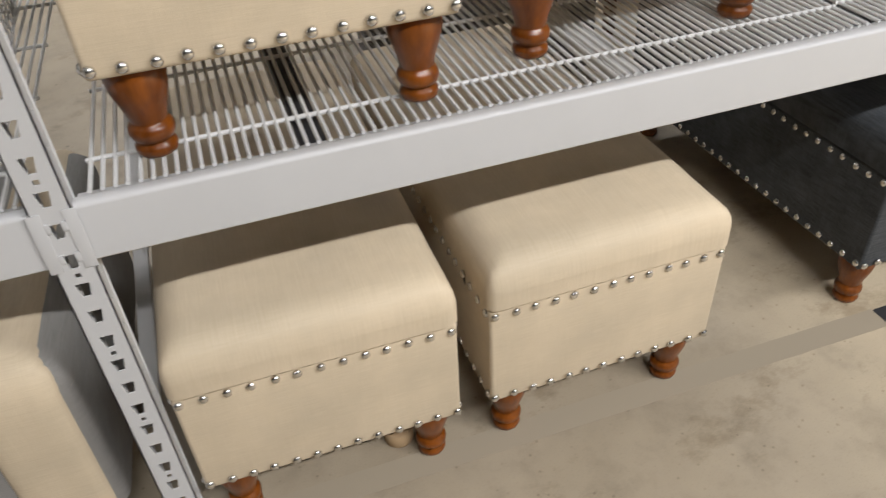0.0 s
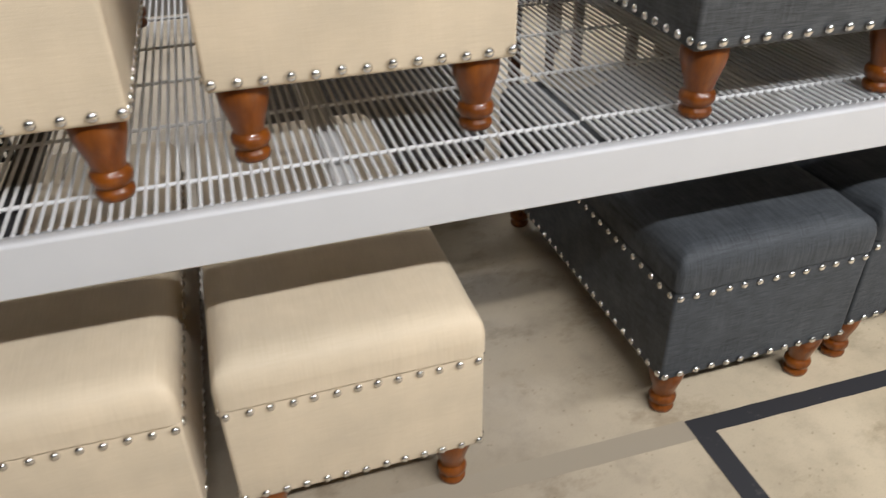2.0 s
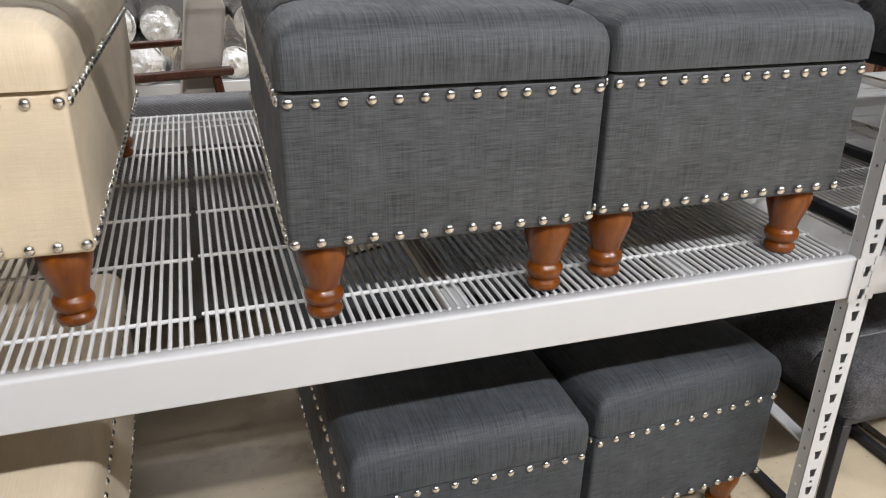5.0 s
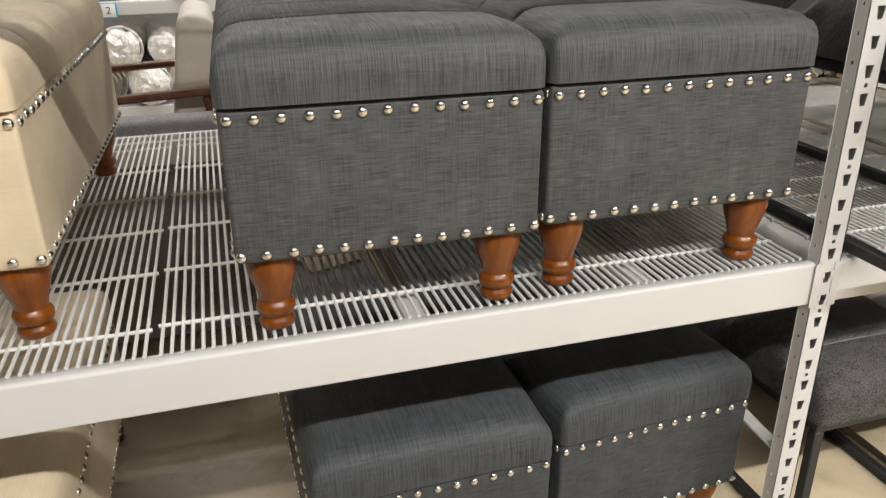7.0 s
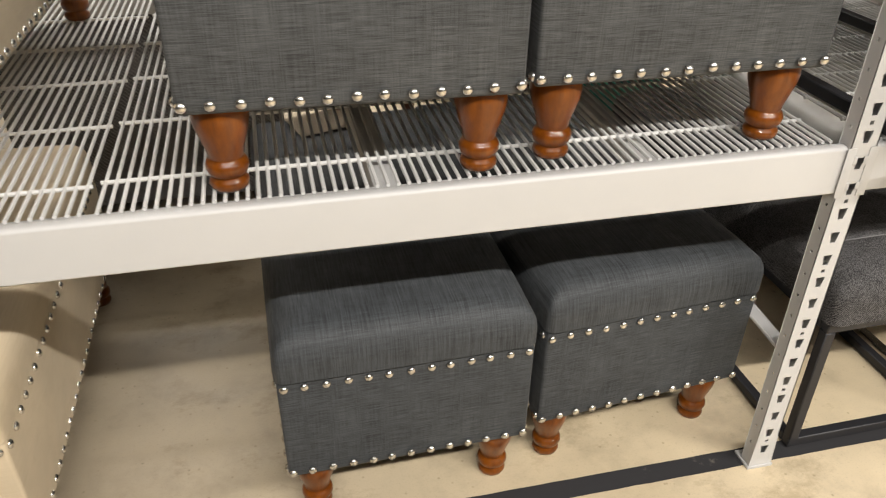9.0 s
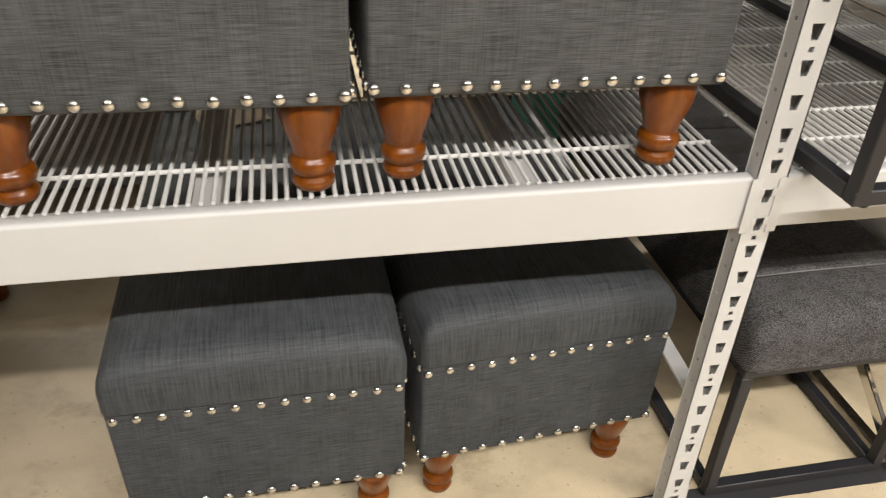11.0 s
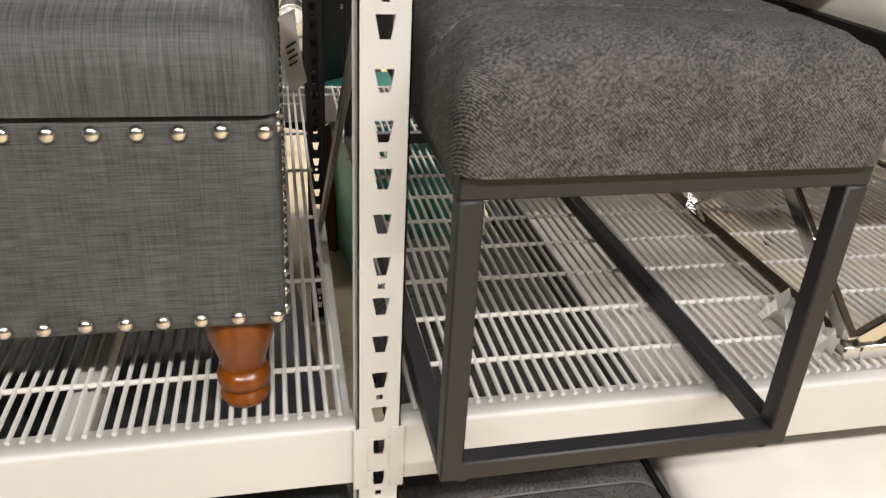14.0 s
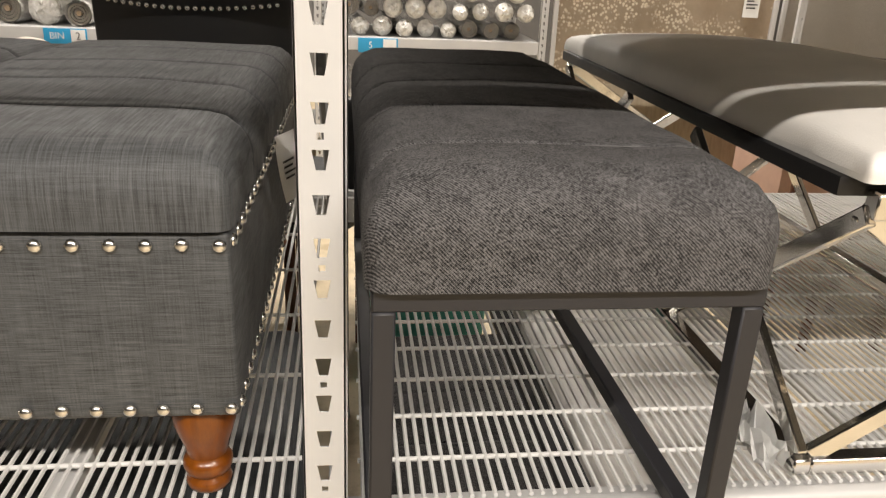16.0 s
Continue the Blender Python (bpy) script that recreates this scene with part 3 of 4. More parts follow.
tube_bench(pose(2.377, -0.240, Z_DECK, 0, 0, 0.5), 0.348, 0.90, "dark grey tweed bench on a square tube frame, on the shelf", "tweed benches", 21)
tube_bench(pose(2.411, -0.122, 0, 0, 0, 0.5), 0.348, 0.90, "dark grey tweed bench on a square tube frame, on the floor", "tweed benches", 22)


def cross_bench(m, width, length, label, seed):
    """White vinyl bench on a bright plated frame of crossed bars."""
    ob = thing("crossleg_bench", label, "bench", "white benches", m)
    w, h = width / 2, 0.345
    t = 0.022
    for s in (-1, 1):
        x = s * (w - t / 2)
        part("base_rail", bar((x, 0, t / 2), (x, length, t / 2), t), CHROME, ob)
        for y0, y1 in ((0.01, 0.42), (length - 0.42, length - 0.01)):
            part("cross_bar", bar((x, y0, t), (x, y1, h - t), 0.012, 0.024), CHROME, ob)
            part("cross_bar", bar((x - s * 0.013, y1, t), (x - s * 0.013, y0, h - t), 0.012, 0.024), CHROME, ob)
    for y in (t / 2, length - t / 2):
        part("base_rail", bar((-w + t, y, t / 2), (w - t, y, t / 2), t), CHROME, ob)
        part("seat_rail", bar((-w + t, y, h - t / 2), (w - t, y, h - t / 2), t, 0.03), CHROME, ob)
        part("cross_bar", bar((-w + t, y, t), (w - t, y, h - t), 0.012, 0.024), CHROME, ob)
        part("cross_bar", bar((-w + t, y + 0.013, h - t), (w - t, y + 0.013, t), 0.012, 0.024), CHROME, ob)
    part("seat_board", box(-w - 0.010, w + 0.010, t + 0.002, length - t - 0.002, h - 0.006, h + 0.016, 0.003), BLACK_VINYL, ob, "black edge board")
    part("seat", cushion(-w - 0.001, w + 0.001, -0.008, length + 0.008, h + 0.0165, h + 0.046, 0.022, 0.040, (), seed=seed), WHITE_VINYL, ob)
    return ob


cross_bench(pose(2.955, -0.118, Z_DECK), 0.50, 1.17, "white vinyl bench with crossed chrome legs on the shelf", 31)
cross_bench(pose(2.849, -0.125, 0), 0.50, 1.17, "white vinyl bench with crossed chrome legs on the floor", 32)


# ---- tags and scraps ----
def lettering(name, text, size, m, parent, mat):
    """Flat lettering turned into a mesh."""
    curve = bpy.data.curves.new(name, "FONT")
    curve.body, curve.size, curve.extrude = text, size, 0.0002
    curve.align_x, curve.align_y = "CENTER", "CENTER"
    tmp = bpy.data.objects.new(name, curve)
    scene.collection.objects.link(tmp)
    me = bpy.data.meshes.new_from_object(tmp.evaluated_get(bpy.context.evaluated_depsgraph_get()))
    bpy.data.objects.remove(tmp)
    bpy.data.curves.remove(curve)
    me.materials.clear()
    me.materials.append(mat)
    return shared(name, me, parent, m)


def curled_sheet(w, h, curl, thick=0.0006, n=8):
    """A hanging paper tag, curled towards its lower end. Hangs down from the origin, faces -y."""
    bm = bmesh.new()
    rows = [[bm.verts.new((x, curl * (k / n) ** 2, -h * k / n)) for x in (-w / 2, w / 2)] for k in range(n + 1)]
    for a, b in zip(rows, rows[1:]):
        bm.faces.new((a[0], b[0], b[1], a[1]))
    made = bmesh.ops.extrude_face_region(bm, geom=list(bm.faces))
    bmesh.ops.translate(bm, verts=[v for v in made["geom"] if isinstance(v, bmesh.types.BMVert)], vec=(0, thick, 0))
    bmesh.ops.recalc_face_normals(bm, faces=bm.faces)
    return bm


tag = thing("price_tag", "white paper price tag hanging from the bench corner", "price tag", "", pose(2.612, -0.122, 0.352, 6, 20, 20))
part("paper", curled_sheet(0.056, 0.088, -0.006), PAPER, tag, smooth=False)
part("string", bar((0, 0, 0), (-0.004, 0.008, 0.02), 0.0014, sides=6), PAPER, tag)
lettering("digits", "9", 0.030, pose(-0.010, -0.0035, -0.030, 90), tag, INK)
lettering("digits", ".99", 0.016, pose(0.014, -0.0035, -0.030, 90), tag, INK)
for k in range(3):
    part("printed_line", box(-0.016, 0.014 - 0.004 * k, -0.0056, -0.0052, -0.060 - 0.006 * k, -0.0575 - 0.006 * k), INK, tag, "unreadable small print")

side_tag = thing("price_tag", "white paper tag tucked under the ottoman lid", "price tag", "", pose(2.092, 0.300, 0.965, 0, -4, 62))
part("paper", curled_sheet(0.05, 0.098, -0.012), PAPER, side_tag, smooth=False)
for k in range(4):
    part("printed_line", box(-0.014, 0.014 - 0.005 * (k % 2), -0.0042 - 0.0011 * k, -0.0037 - 0.0011 * k, -0.042 - 0.008 * k, -0.039 - 0.008 * k), INK, side_tag, "unreadable small print")

CARD = paint("brown_card", (0.42, 0.29, 0.16), 0.85, speck=0.08, orange=0.0)
TAN_PAPER = paint("tan_paper", (0.50, 0.42, 0.31), 0.8, speck=0.06, orange=0.0)


def crumple(w, d, h, n, seed, thick=0.0008):
    """A crumpled sheet of film or paper lying on its support."""
    bm = bmesh.new()
    grid = [[bm.verts.new((w * (i / n - 0.5), d * (j / n - 0.5), h * (0.08 + abs(noise.noise(Vector((i * 0.9 + seed, j * 0.9, seed)))) * 1.3))) for j in range(n + 1)] for i in range(n + 1)]
    for i in range(n):
        for j in range(n):
            bm.faces.new((grid[i][j], grid[i + 1][j], grid[i + 1][j + 1], grid[i][j + 1]))
    low = min(v.co.z for v in bm.verts)
    for v in bm.verts:
        v.co.z -= low - 0.001
    bmesh.ops.solidify(bm, geom=list(bm.faces), thickness=thick)
    return bm


wrap = part("plastic_scrap", crumple(0.035, 0.10, 0.06, 8, 4), PAPER, None, "crumpled white plastic wrap by the chrome foot", False)
wrap.matrix_basis = pose(2.684, -0.06, Z_DECK, 0, 0, 12)
tagged(wrap, category="packaging")
# Pale sheet imitates a triangle of lit floor glimpsed through the deck.
card = part("lit_floor_sheet", crumple(0.14, 0.11, 0.004, 6, 9), TAN_PAPER, None, "tan sheet on the ottoman lid standing in for lit floor", False)
card.matrix_basis = pose(1.455, 0.66, 0.414, 0, 0, 18)
tagged(card, category="paper")
scrap = part("card_scrap", lathe([(0.024, 0.0), (0.026, 0.004), (0.026, 0.028), (0.022, 0.03)], 20), CARD, None, "tan cardboard core on the floor under the ottoman")
scrap.matrix_basis = pose(0.392, -0.055, 0)
tagged(scrap, category="cardboard core")
for x, y, s in ((0.5375, -0.030, -1), (0.4795, -0.005, 1)):
    tab = part("pull_tab", box(-0.0016, 0.0016, -0.007, 0.007, -0.024, 0.004, 0.0006), GLIDE, None, "small black fabric pull tab on the ottoman lid")
    tab.matrix_basis = pose(x, y, 0.317)
    tagged(tab, category="pull tab")

# ---- left bay ----
GREY_FELT = linen("grey_felt", (0.20, 0.195, 0.185), (0.29, 0.28, 0.265), 0.5)


def striped_pouf(m):
    """Grey upholstered bench with a broad cream band over its middle, on short dark legs."""
    ob = thing("striped_bench", "grey fabric bench with a broad cream band, on the floor", "bench", "", m)
    part("seat", cushion(-0.225, 0.225, 0, 0.60, 0.105, 0.405, 0.05, 0.008, (), nx=20, ny=24, seed=41), GREY_FELT, ob)
    band = cushion(0.085, 0.212, -0.008, 0.608, 0.104, 0.414, 0.056, 0.009, (), nx=8, ny=24, seed=41)
    part("band", band, CREAM, ob, "cream fabric band")
    for x in (-0.17, 0.17):
        for y in (0.07, 0.53):
            part("leg", lathe([(0.013, 0.0), (0.015, 0.004), (0.024, 0.10), (0.024, 0.106)], 16), ARM_WOOD, ob).location = (x, y, 0)
    return ob


striped_pouf(pose(-0.262, -0.092, 0, 0, 0, -2))


def wire_basket(m):
    """Open basket of white rod with a thick rim."""
    ob = thing("wire_basket", "white wire basket standing on the shelf", "basket", "", m)
    w, d, h = 0.16, 0.20, 0.22
    for z, dia in ((h, 0.006), (0.004, 0.005), (0.11, 0.004)):
        for a, b in (((-w, -d), (w, -d)), ((w, -d), (w, d)), ((w, d), (-w, d)), ((-w, d), (-w, -d))):
            part("rim" if z == h else "hoop", bar((*a, z), (*b, z), dia, sides=8), WIRE, ob)
    for k in range(9):
        x = -w + 2 * w * k / 8
        for y in (-d, d):
            part("rod", bar((x, y, 0.003), (x, y, h), 0.0035, sides=6), WIRE, ob)
    for k in range(11):
        y = -d + 2 * d * k / 10
        for x in (-w, w):
            part("rod", bar((x, y, 0.003), (x, y, h), 0.0035, sides=6), WIRE, ob)
        part("rod", bar((-w, y, 0.003), (w, y, 0.003), 0.0035, sides=6), WIRE, ob)
    return ob


wire_basket(pose(-0.205, 0.42, Z_DECK, 0, 0, 4))

# ---- rear aisle: chairs and tubs behind the rack ----
LINEN_PALE = linen("pale_linen", (0.52, 0.47, 0.40), (0.62, 0.57, 0.50), 0.5)
BOUCLE = tweed("grey_boucle", (0.09, 0.09, 0.095), (0.36, 0.355, 0.36), 0.012)


def armchair(m):
    """Pale armchair with slim dark wooden arms and legs. Faces -x, its sides along x."""
    ob = thing("armchair", "pale linen armchair with slim dark wooden arms", "armchair", "", m)
    part("seat", cushion(-0.30, 0.22, -0.25, 0.25, 0.36, 0.50, 0.045, 0.015, (), seed=51), LINEN_PALE, ob)
    back = cushion(-0.02, 0.09, -0.235, 0.235, 0.0, 0.47, 0.04, 0.01, (), seed=52)
    bmesh.ops.transform(back, matrix=pose(0.110, 0, 0.46, 0, 9, 0), verts=back.verts)
    part("backrest", back, LINEN_PALE, ob)
    for y in (-0.285, 0.285):
        part("arm", bar((-0.34, y, 0.690), (0.27, y, 0.715), 0.045, 0.022, 0.006), ARM_WOOD, ob)
        part("leg", bar((-0.28, y, 0.0), (-0.30, y, 0.68), 0.03, 0.026, 0.006), ARM_WOOD, ob)
        part("leg", bar((0.32, y, 0.0), (0.22, y, 0.70), 0.03, 0.026, 0.006), ARM_WOOD, ob)
        part("side_rail", bar((-0.28, y, 0.40), (0.26, y, 0.40), 0.022, 0.05, 0.004), ARM_WOOD, ob)
    return ob


armchair(pose(0.99, 1.585, 0))


def block_stool(m, w, d, h, mat, label, seed):
    ob = thing("upholstered_stool", label, "stool", "", m)
    part("seat", cushion(-w / 2, w / 2, -d / 2, d / 2, 0.03, h, 0.035, 0.006, (), nx=18, ny=12, seed=seed), mat, ob)
    for x in (-1, 1):
        for y in (-1, 1):
            part("leg", lathe([(0.012, 0.0), (0.014, 0.004), (0.016, 0.034)], 14), ARM_WOOD, ob).location = (x * (w / 2 - 0.05), y * (d / 2 - 0.04), 0)
    return ob


block_stool(pose(1.02, 1.165, 0), 0.72, 0.13, 0.672, BOUCLE, "grey boucle upholstered stool behind the shelving", 61)


def vinyl_chair(m, label, width=0.52, top=1.115):
    """Dining chair with a curved vinyl back edged with nailheads. Its back faces -y."""
    ob = thing("dining_chair", label, "chair", "vinyl chairs", m)
    w = width / 2
    bm = cushion(-w, w, 0.0, 0.075, 0.44, top, 0.03, 0.0, (), nx=20, ny=6, nz=14, seed=71)
    for v in bm.verts:
        f = (v.co.x / w) ** 2
        v.co.y += 0.06 * f - 0.05 * (v.co.z - 0.44)
        v.co.z += 0.02 * f * max(0.0, (v.co.z - 0.44) / (top - 0.44))
    part("backrest", bm, BLACK_VINYL, ob)
    part("seat", cushion(-w + 0.01, w - 0.01, 0.09, 0.52, 0.40, 0.50, 0.035, 0.012, (), seed=72), BLACK_VINYL, ob)
    for x in (-w + 0.04, w - 0.04):
        for y in (0.05, 0.48):
            part("leg", bar((x, y, 0), (x, y, 0.42), 0.035, 0.035, 0.004), ARM_WOOD, ob)
    for k in range(22):
        x = -w + 0.05 + (2 * w - 0.10) * k / 21
        f = (x / w) ** 2
        shared("nail", NAIL, ob, pose(x, 0.06 * f - 0.05 * (top - 0.05 - 0.44) - 0.0005, top - 0.05 + 0.02 * f, 90))
    return ob


vinyl_chair(pose(1.79, 1.30, 0), "black vinyl dining chair with nailheads round its back")
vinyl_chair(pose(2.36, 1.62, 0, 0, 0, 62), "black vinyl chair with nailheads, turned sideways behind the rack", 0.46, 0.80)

TEAL = paint("teal_plastic", (0.045, 0.30, 0.26), 0.35)


def tub(m):
    ob = thing("storage_tub", "teal plastic storage tub on the floor behind the rack", "tub", "", m)
    bm = box(-0.16, 0.16, -0.22, 0.22, 0.0, 0.52, 0.03, 3)
    for v in bm.verts:
        f = 0.86 + 0.14 * v.co.z / 0.52
        v.co.x *= f
        v.co.y *= f
    part("body", bm, TEAL, ob)
    part("lid", box(-0.175, 0.175, -0.235, 0.235, 0.521, 0.56, 0.012, 3), TEAL, ob)
    for s in (-1, 1):
        part("latch", box(s * 0.176 - 0.006, s * 0.176 + 0.006, -0.05, 0.05, 0.46, 0.55, 0.004), GLIDE, ob)
    return ob


tub(pose(2.40, 1.32, 0, 0, 0, 8))

PINK_CARD = paint("pink_card", (0.55, 0.36, 0.28), 0.85, speck=0.06, orange=0.0)


def carton(m, w, d, h, mat, label):
    ob = thing("carton", label, "box", "cartons", m)
    part("body", box(-w / 2, w / 2, -d / 2, d / 2, 0, h, 0.004), mat, ob)
    for s in (-1, 1):
        part("flap", box(-w / 2 + 0.002, w / 2 - 0.002, min(s * 0.002, s * (d / 2 - 0.002)), max(s * 0.002, s * (d / 2 - 0.002)), h + 0.0005, h + 0.004, 0.001), mat, ob)
    part("tape", box(-w / 2 + 0.001, w / 2 - 0.001, -0.024, 0.024, h + 0.0042, h + 0.0048), TAN_PAPER, ob, "tan packing tape")
    return ob


carton(pose(4.20, 1.98, 0, 0, 0, 3), 0.85, 0.34, 0.60, PINK_CARD, "pinkish cardboard carton on the floor behind the rack")
carton(pose(2.66, 0.93, 0, 0, 0, -6), 0.20, 0.16, 0.30, TAN_PAPER, "small tan carton on the floor under the shelf")

GOLD = paint("brass_band", (0.55, 0.38, 0.14), 0.3, metal=1.0, orange=0.0)
DARK_BROWN = leather("dark_brown_vinyl", (0.025, 0.014, 0.010), 0.5)


def round_stool(m):
    ob = thing("round_stool", "dark brown round stool with brass bands on its legs", "stool", "", m)
    part("seat", lathe([(0.19, 0.0), (0.205, 0.012), (0.21, 0.05), (0.195, 0.085), (0.15, 0.1), (0.05, 0.104)], 28), DARK_BROWN, ob).location = (0, 0, 0.86)
    for k in range(4):
        a = math.radians(45 + 90 * k)
        c, d = math.cos(a), math.sin(a)
        leg = part("leg", bar((0.19 * c, 0.19 * d, 0), (0.15 * c, 0.15 * d, 0.86), 0.034, sides=12), ARM_WOOD, ob)
        part("band", bar((0.1713 * c, 0.1713 * d, 0.40), (0.1705 * c, 0.1705 * d, 0.418), 0.038, sides=12), GOLD, leg, "thin brass band")
    return ob


round_stool(pose(3.86, 1.50, 0))

# ---- rug rack across the rear aisle ----
FILM = bpy.data.materials.new("clear_film")
FILM.use_nodes = True
_p = FILM.node_tree.nodes["Principled BSDF"]
_p.inputs["Roughness"].default_value = 0.16
_p.inputs["Coat Weight"].default_value = 1.0
_p.inputs["Coat Roughness"].default_value = 0.08
_n = scaled_noise(FILM.node_tree.nodes, FILM.node_tree.links, (18, 5, 18), 4, 0.65)
_r = ramp(FILM.node_tree.nodes, [(0.32, (0.40, 0.39, 0.37)), (0.46, (0.74, 0.73, 0.70)), (0.62, (0.90, 0.89, 0.87))])
FILM.node_tree.links.new(_n.outputs["Fac"], _r.inputs[0])
FILM.node_tree.links.new(_r.outputs[0], _p.inputs["Base Color"])
bump(FILM.node_tree.nodes, FILM.node_tree.links, _n.outputs["Fac"], _p, 0.9, 0.02)
PILE = tweed("rug_pile", (0.30, 0.27, 0.23), (0.58, 0.55, 0.50), 0.010)
CORE = paint("card_core", (0.36, 0.27, 0.18), 0.9, orange=0.0)


def rolled_rug(m, r, length, label, group, seed):
    """Rug rolled round a core and wrapped in crinkled film; its end faces -y."""
    ob = thing("rolled_rug", label, "rug", group, m)
    bm = bmesh.new()
    sides, rings = 18, 9
    grid = []
    for j in range(rings + 1):
        y = length * j / rings
        row = []
        for k in range(sides):
            a = 2 * math.pi * k / sides
            rr = r * (1 + 0.06 * noise.noise(Vector((math.cos(a) * 2 + seed, y * 6, math.sin(a) * 2))))
            row.append(bm.verts.new((rr * math.cos(a), y, r + rr * math.sin(a))))
        grid.append(row)
    for lo, hi in zip(grid, grid[1:]):
        for k in range(sides):
            bm.faces.new((lo[k], hi[k], hi[(k + 1) % sides], lo[(k + 1) % sides]))
    part("wrap", bm, FILM, ob, "crinkled clear film")
    end = bmesh.new()
    turns, n = 3.2, 60
    prev = None
    for k in range(n + 1):
        a = 2 * math.pi * turns * k / n
        ra = r * (0.28 + 0.68 * k / n)
        rb = ra - r * 0.15
        now = [end.verts.new((q * math.cos(a), 0.004 + 0.012 * (1 - k / n), r + q * math.sin(a))) for q in (ra, rb)]
        if prev:
            end.faces.new((prev[0], now[0], now[1], prev[1]))
        prev = now
    bmesh.ops.solidify(end, geom=list(end.faces), thickness=0.01)
    part("rug_end", end, PILE, ob)
    if int(seed * 10) % 5 < 3:
        cap = bmesh.new()
        rings = []
        for j in range(6):
            q = j / 5
            rings.append([])
            for k in range(18):
                a = 2 * math.pi * k / 18
                dent = noise.noise(Vector((q * 5 * math.cos(a) + seed, q * 5 * math.sin(a), seed * 2)))
                rings[-1].append(cap.verts.new((r * 1.03 * q * math.cos(a), 0.012 - 0.038 * (1 - q * q) + 0.022 * dent, r + r * 1.03 * q * math.sin(a))))
        for lo, hi in zip(rings, rings[1:]):
            for k in range(18):
                cap.faces.new((lo[k], hi[k], hi[(k + 1) % 18], lo[(k + 1) % 18]))
        bmesh.ops.remove_doubles(cap, verts=cap.verts, dist=0.0005)
        bmesh.ops.recalc_face_normals(cap, faces=cap.faces)
        part("film_end", cap, FILM, ob, "bunched clear film over the roll's end")
    core = lathe([(r * 0.2, 0.0), (r * 0.2, 0.03), (r * 0.1, 0.03), (r * 0.1, 0.001)], 14)
    bmesh.ops.transform(core, matrix=pose(0, 0.01, r, -90), verts=core.verts)
    part("core", core, CORE, ob)
    return ob


RUG_Y, RUG_Z = 3.75, 0.772
for x in (-2.02, 0.18, 2.01, 3.32):
    up = thing("rack_upright", "white steel upright of the rug rack", "shelf post", "rug rack uprights", pose(x, RUG_Y - 0.004, 0))
    shared("front_post", POST, up, pose(0, 0, 0.002))
    shared("rear_post", POST, up, pose(0, 0.94, 0.002, 0, 0, 180))
for xa, xb in ((-2.02, 0.18), (0.18, 2.01), (2.01, 3.32)):
    for zb in (0.10, RUG_Z - 0.08):
        rail = thing("shelf_beam", "white steel beam of the rug rack", "shelf beam", "rug rack beams", pose((xa + xb) / 2, RUG_Y, zb))
        h = (xb - xa) / 2 - 0.0225
        part("beam", beam_bm(-h, h), RACK, rail)
        part("board", box(-h, h, 0.048, 0.90, 0.055, 0.075, 0.002), RACK, rail, "white shelf board")

rnd = random.Random(5)
for xa, xb, r, rows, z in ((-1.96, 0.13, 0.10, 2, RUG_Z), (0.23, 1.96, 0.095, 2, RUG_Z), (2.06, 3.27, 0.062, 4, RUG_Z), (-1.96, 0.13, 0.13, 2, 0.18), (0.23, 1.96, 0.125, 2, 0.18), (2.06, 3.27, 0.105, 2, 0.18)):
    for row in range(rows):
        x = xa + r + (r if row % 2 else 0)
        while x < xb - r:
            k = r * rnd.uniform(0.72, 1.0)
            rolled_rug(pose(x, RUG_Y + rnd.uniform(-0.03, 0.09), z + row * r * 1.72 - 0.004 + (0.0 if row else 0.0), 0, 0, rnd.uniform(-7, 7)), k, 0.8, "rolled rug wrapped in crinkled clear film on the rack", "rolled rugs", rnd.random() * 50)
            x += 2.06 * r

BLUE = paint("blue_sign", (0.02, 0.33, 0.62), 0.5, orange=0.0)


def bin_sign(x, z, word, digit):
    ob = thing("bin_sign", "blue and white shelf sign on the rug rack beam", "sign", "bin signs", pose(x, RUG_Y - 0.005, z) @ Matrix.Diagonal((1.2, 1, 1.2, 1)))
    part("plate", box(-0.095, 0.095, -0.002, 0.001, -0.034, 0.034, 0.0008), BLUE, ob)
    part("number_field", box(0.025, 0.088, -0.004, -0.0022, -0.029, 0.03, 0.0006), PAPER, ob, "white number field")
    lettering("letters", word, 0.042, pose(-0.036, -0.0045, 0, 90), ob, PAPER)
    if digit:
        lettering("digit", digit, 0.046, pose(0.057, -0.0062, 0, 90), ob, INK)
    return ob


bin_sign(0.640, 0.719, "BIN", "2")
bin_sign(2.352, 0.721, "5", "")


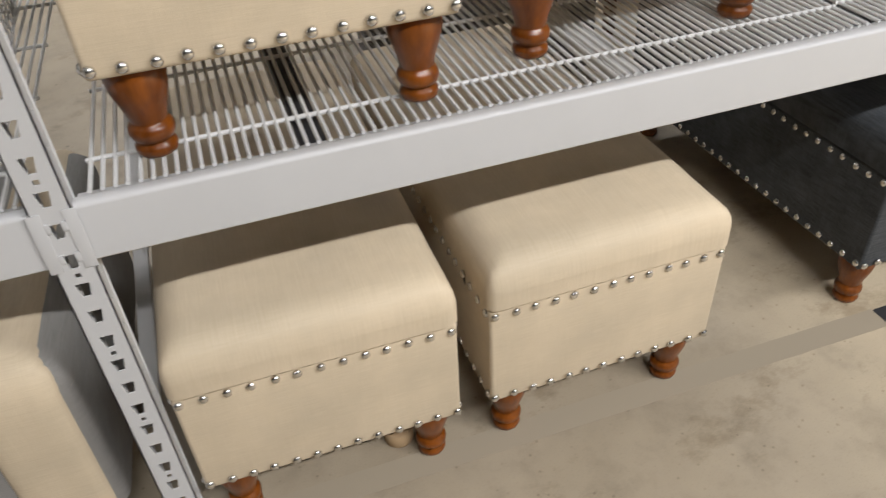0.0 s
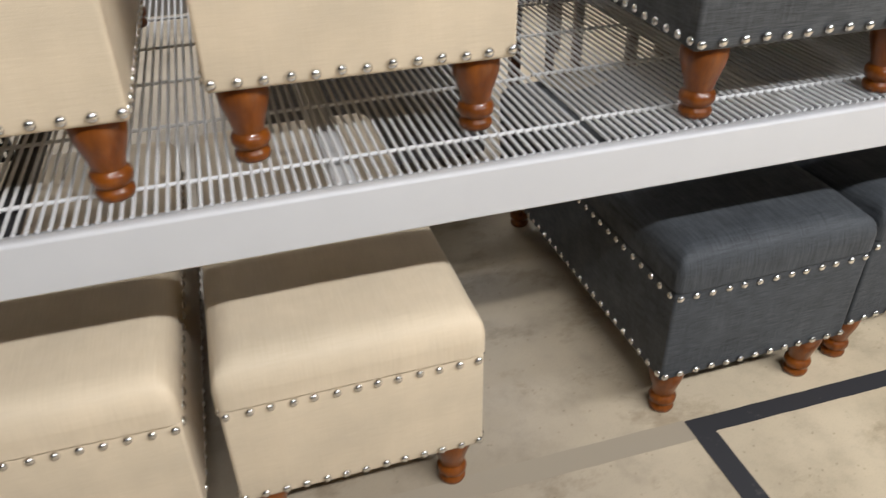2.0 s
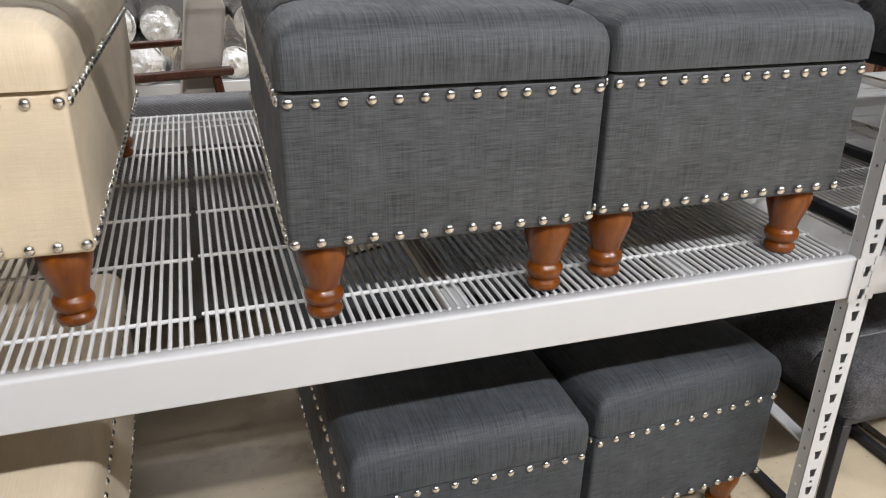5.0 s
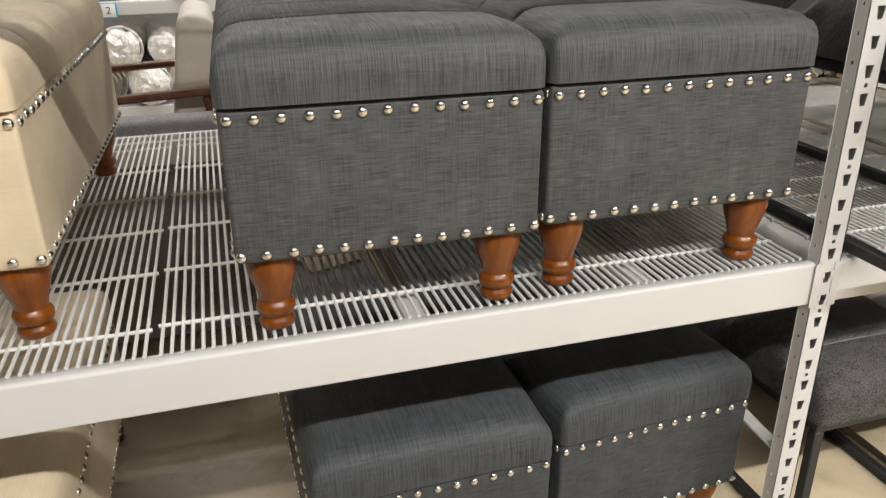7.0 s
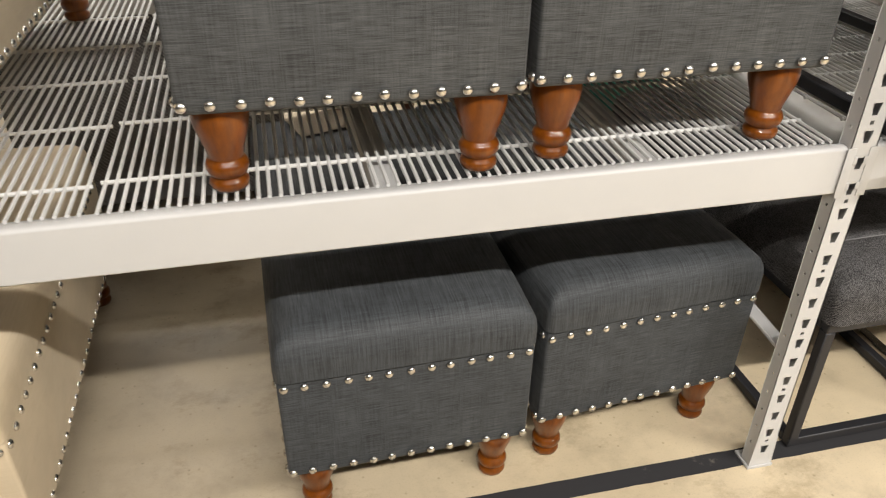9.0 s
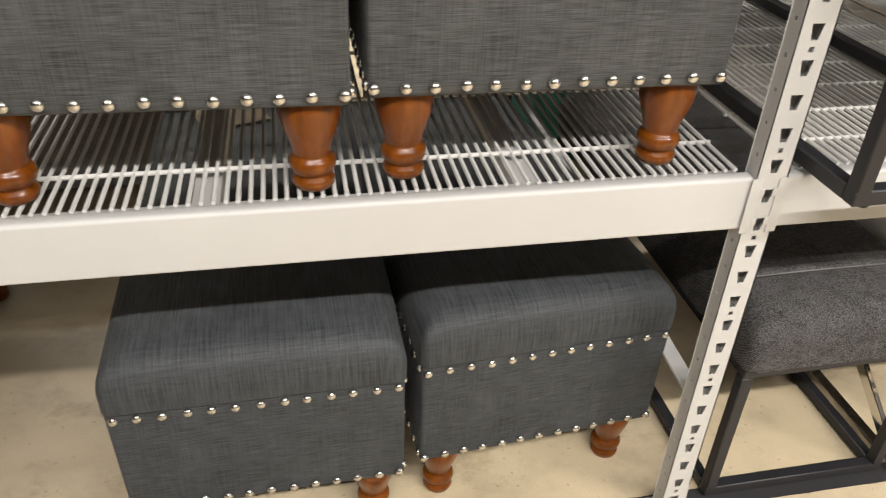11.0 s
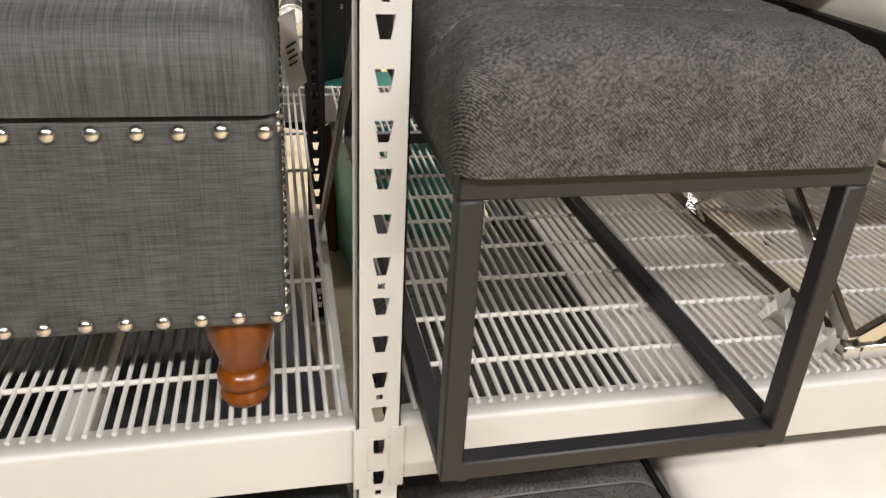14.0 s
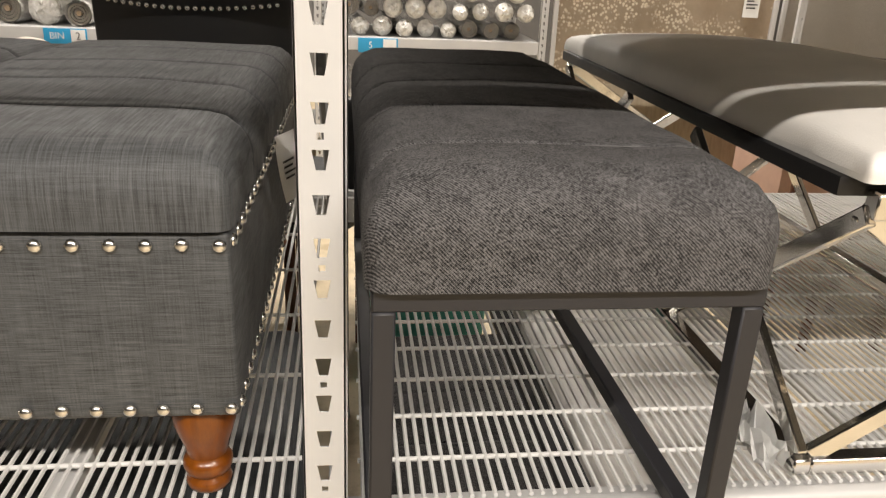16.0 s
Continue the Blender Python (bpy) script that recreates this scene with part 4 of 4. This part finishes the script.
def floral_rug(name):
    """Taupe ground with drifts of small pale blossoms."""
    m, n, l, p = material(name)
    a = scaled_noise(n, l, (2.4, 1, 2.4), 5, 0.62)
    drift = scaled_noise(n, l, (5.5, 1, 5.5), 4, 0.6)
    c1 = ramp(n, [(0.3, (0.34, 0.275, 0.20)), (0.7, (0.52, 0.43, 0.33))])
    l.new(a.outputs["Fac"], c1.inputs[0])
    tc = n.new("ShaderNodeTexCoord")
    petal = node(n, "ShaderNodeTexVoronoi", Scale=48.0)
    l.new(tc.outputs["Object"], petal.inputs["Vector"])
    near = node(n, "ShaderNodeMapRange", From_Min=0.50, From_Max=0.30)
    l.new(petal.outputs["Distance"], near.inputs["Value"])
    here = node(n, "ShaderNodeMapRange", From_Min=0.47, From_Max=0.56)
    l.new(drift.outputs["Fac"], here.inputs["Value"])
    md = n.new("ShaderNodeMath"); md.operation = "MULTIPLY"
    l.new(near.outputs[0], md.inputs[0]); l.new(here.outputs[0], md.inputs[1])
    l.new(mixed(n, l, c1.outputs[0], (0.80, 0.73, 0.61), md.outputs[0]), p.inputs["Base Color"])
    p.inputs["Roughness"].default_value = 0.95
    bump(n, l, petal.outputs["Distance"], p, 0.4, 0.004)
    return m


RUG_FLORAL = floral_rug("floral_rug")
GRAIN = stained_wood("pale_grain", (0.30, 0.24, 0.165), (0.42, 0.35, 0.25))


def hung_rug(x0, x1, y, z0, z1, mat, label, wave):
    bm = bmesh.new()
    nx, nz = 30, 12
    grid = [[bm.verts.new((x0 + (x1 - x0) * i / nx, y + wave * math.sin(i * 0.9) * (0.4 + 0.6 * (1 - j / nz)), z0 + (z1 - z0) * j / nz)) for j in range(nz + 1)] for i in range(nx + 1)]
    for i in range(nx):
        for j in range(nz):
            bm.faces.new((grid[i][j], grid[i + 1][j], grid[i + 1][j + 1], grid[i][j + 1]))
    bmesh.ops.solidify(bm, geom=list(bm.faces), thickness=0.010)
    ob = thing("hanging_rug", label, "rug", "hanging rugs")
    part("carpet", bm, mat, ob)
    part("hanger_rail", bar((x0, y, z1 + 0.012), (x1, y, z1 + 0.012), 0.025, sides=10), CHROME, ob)
    for x in (x0, x1):
        part("hanger_post", box(x - 0.015, x + 0.015, y - 0.012, y + 0.012, 0, z1 + 0.03, 0.003), RACK, ob)
    return ob


hung_rug(3.39, 4.75, 3.78, 0.03, 2.15, RUG_FLORAL, "beige floral rug hanging from a rail", 0.012)
hung_rug(5.08, 6.96, 4.26, 0.03, 2.15, PILE, "grey-beige plain rug hanging from a rail", 0.012)
up = thing("rack_upright", "white steel upright beside the hanging rugs", "shelf post", "rug rack uprights", pose(4.87, 3.68, 0))
shared("front_post", POST, up, pose(0, 0, 0.002))
panel = thing("wood_panel", "pale grained board leaning on the hanging rug", "board", "", pose(3.75, 2.30, 0, -5, 0, 0))
part("board", box(-0.52, 0.52, 0.0, 0.02, 0.0, 0.74, 0.003), GRAIN, panel)
note = thing("price_tag", "white printed card hanging by the rugs", "price tag", "", pose(4.58, 3.755, 1.15))
part("paper", curled_sheet(0.10, 0.20, -0.004), PAPER, note, smooth=False)
for k in range(5):
    part("printed_line", box(-0.035, 0.035 - 0.012 * (k % 3), -0.0052, -0.0046, -0.07 - 0.02 * k, -0.062 - 0.02 * k), INK, note, "unreadable small print")
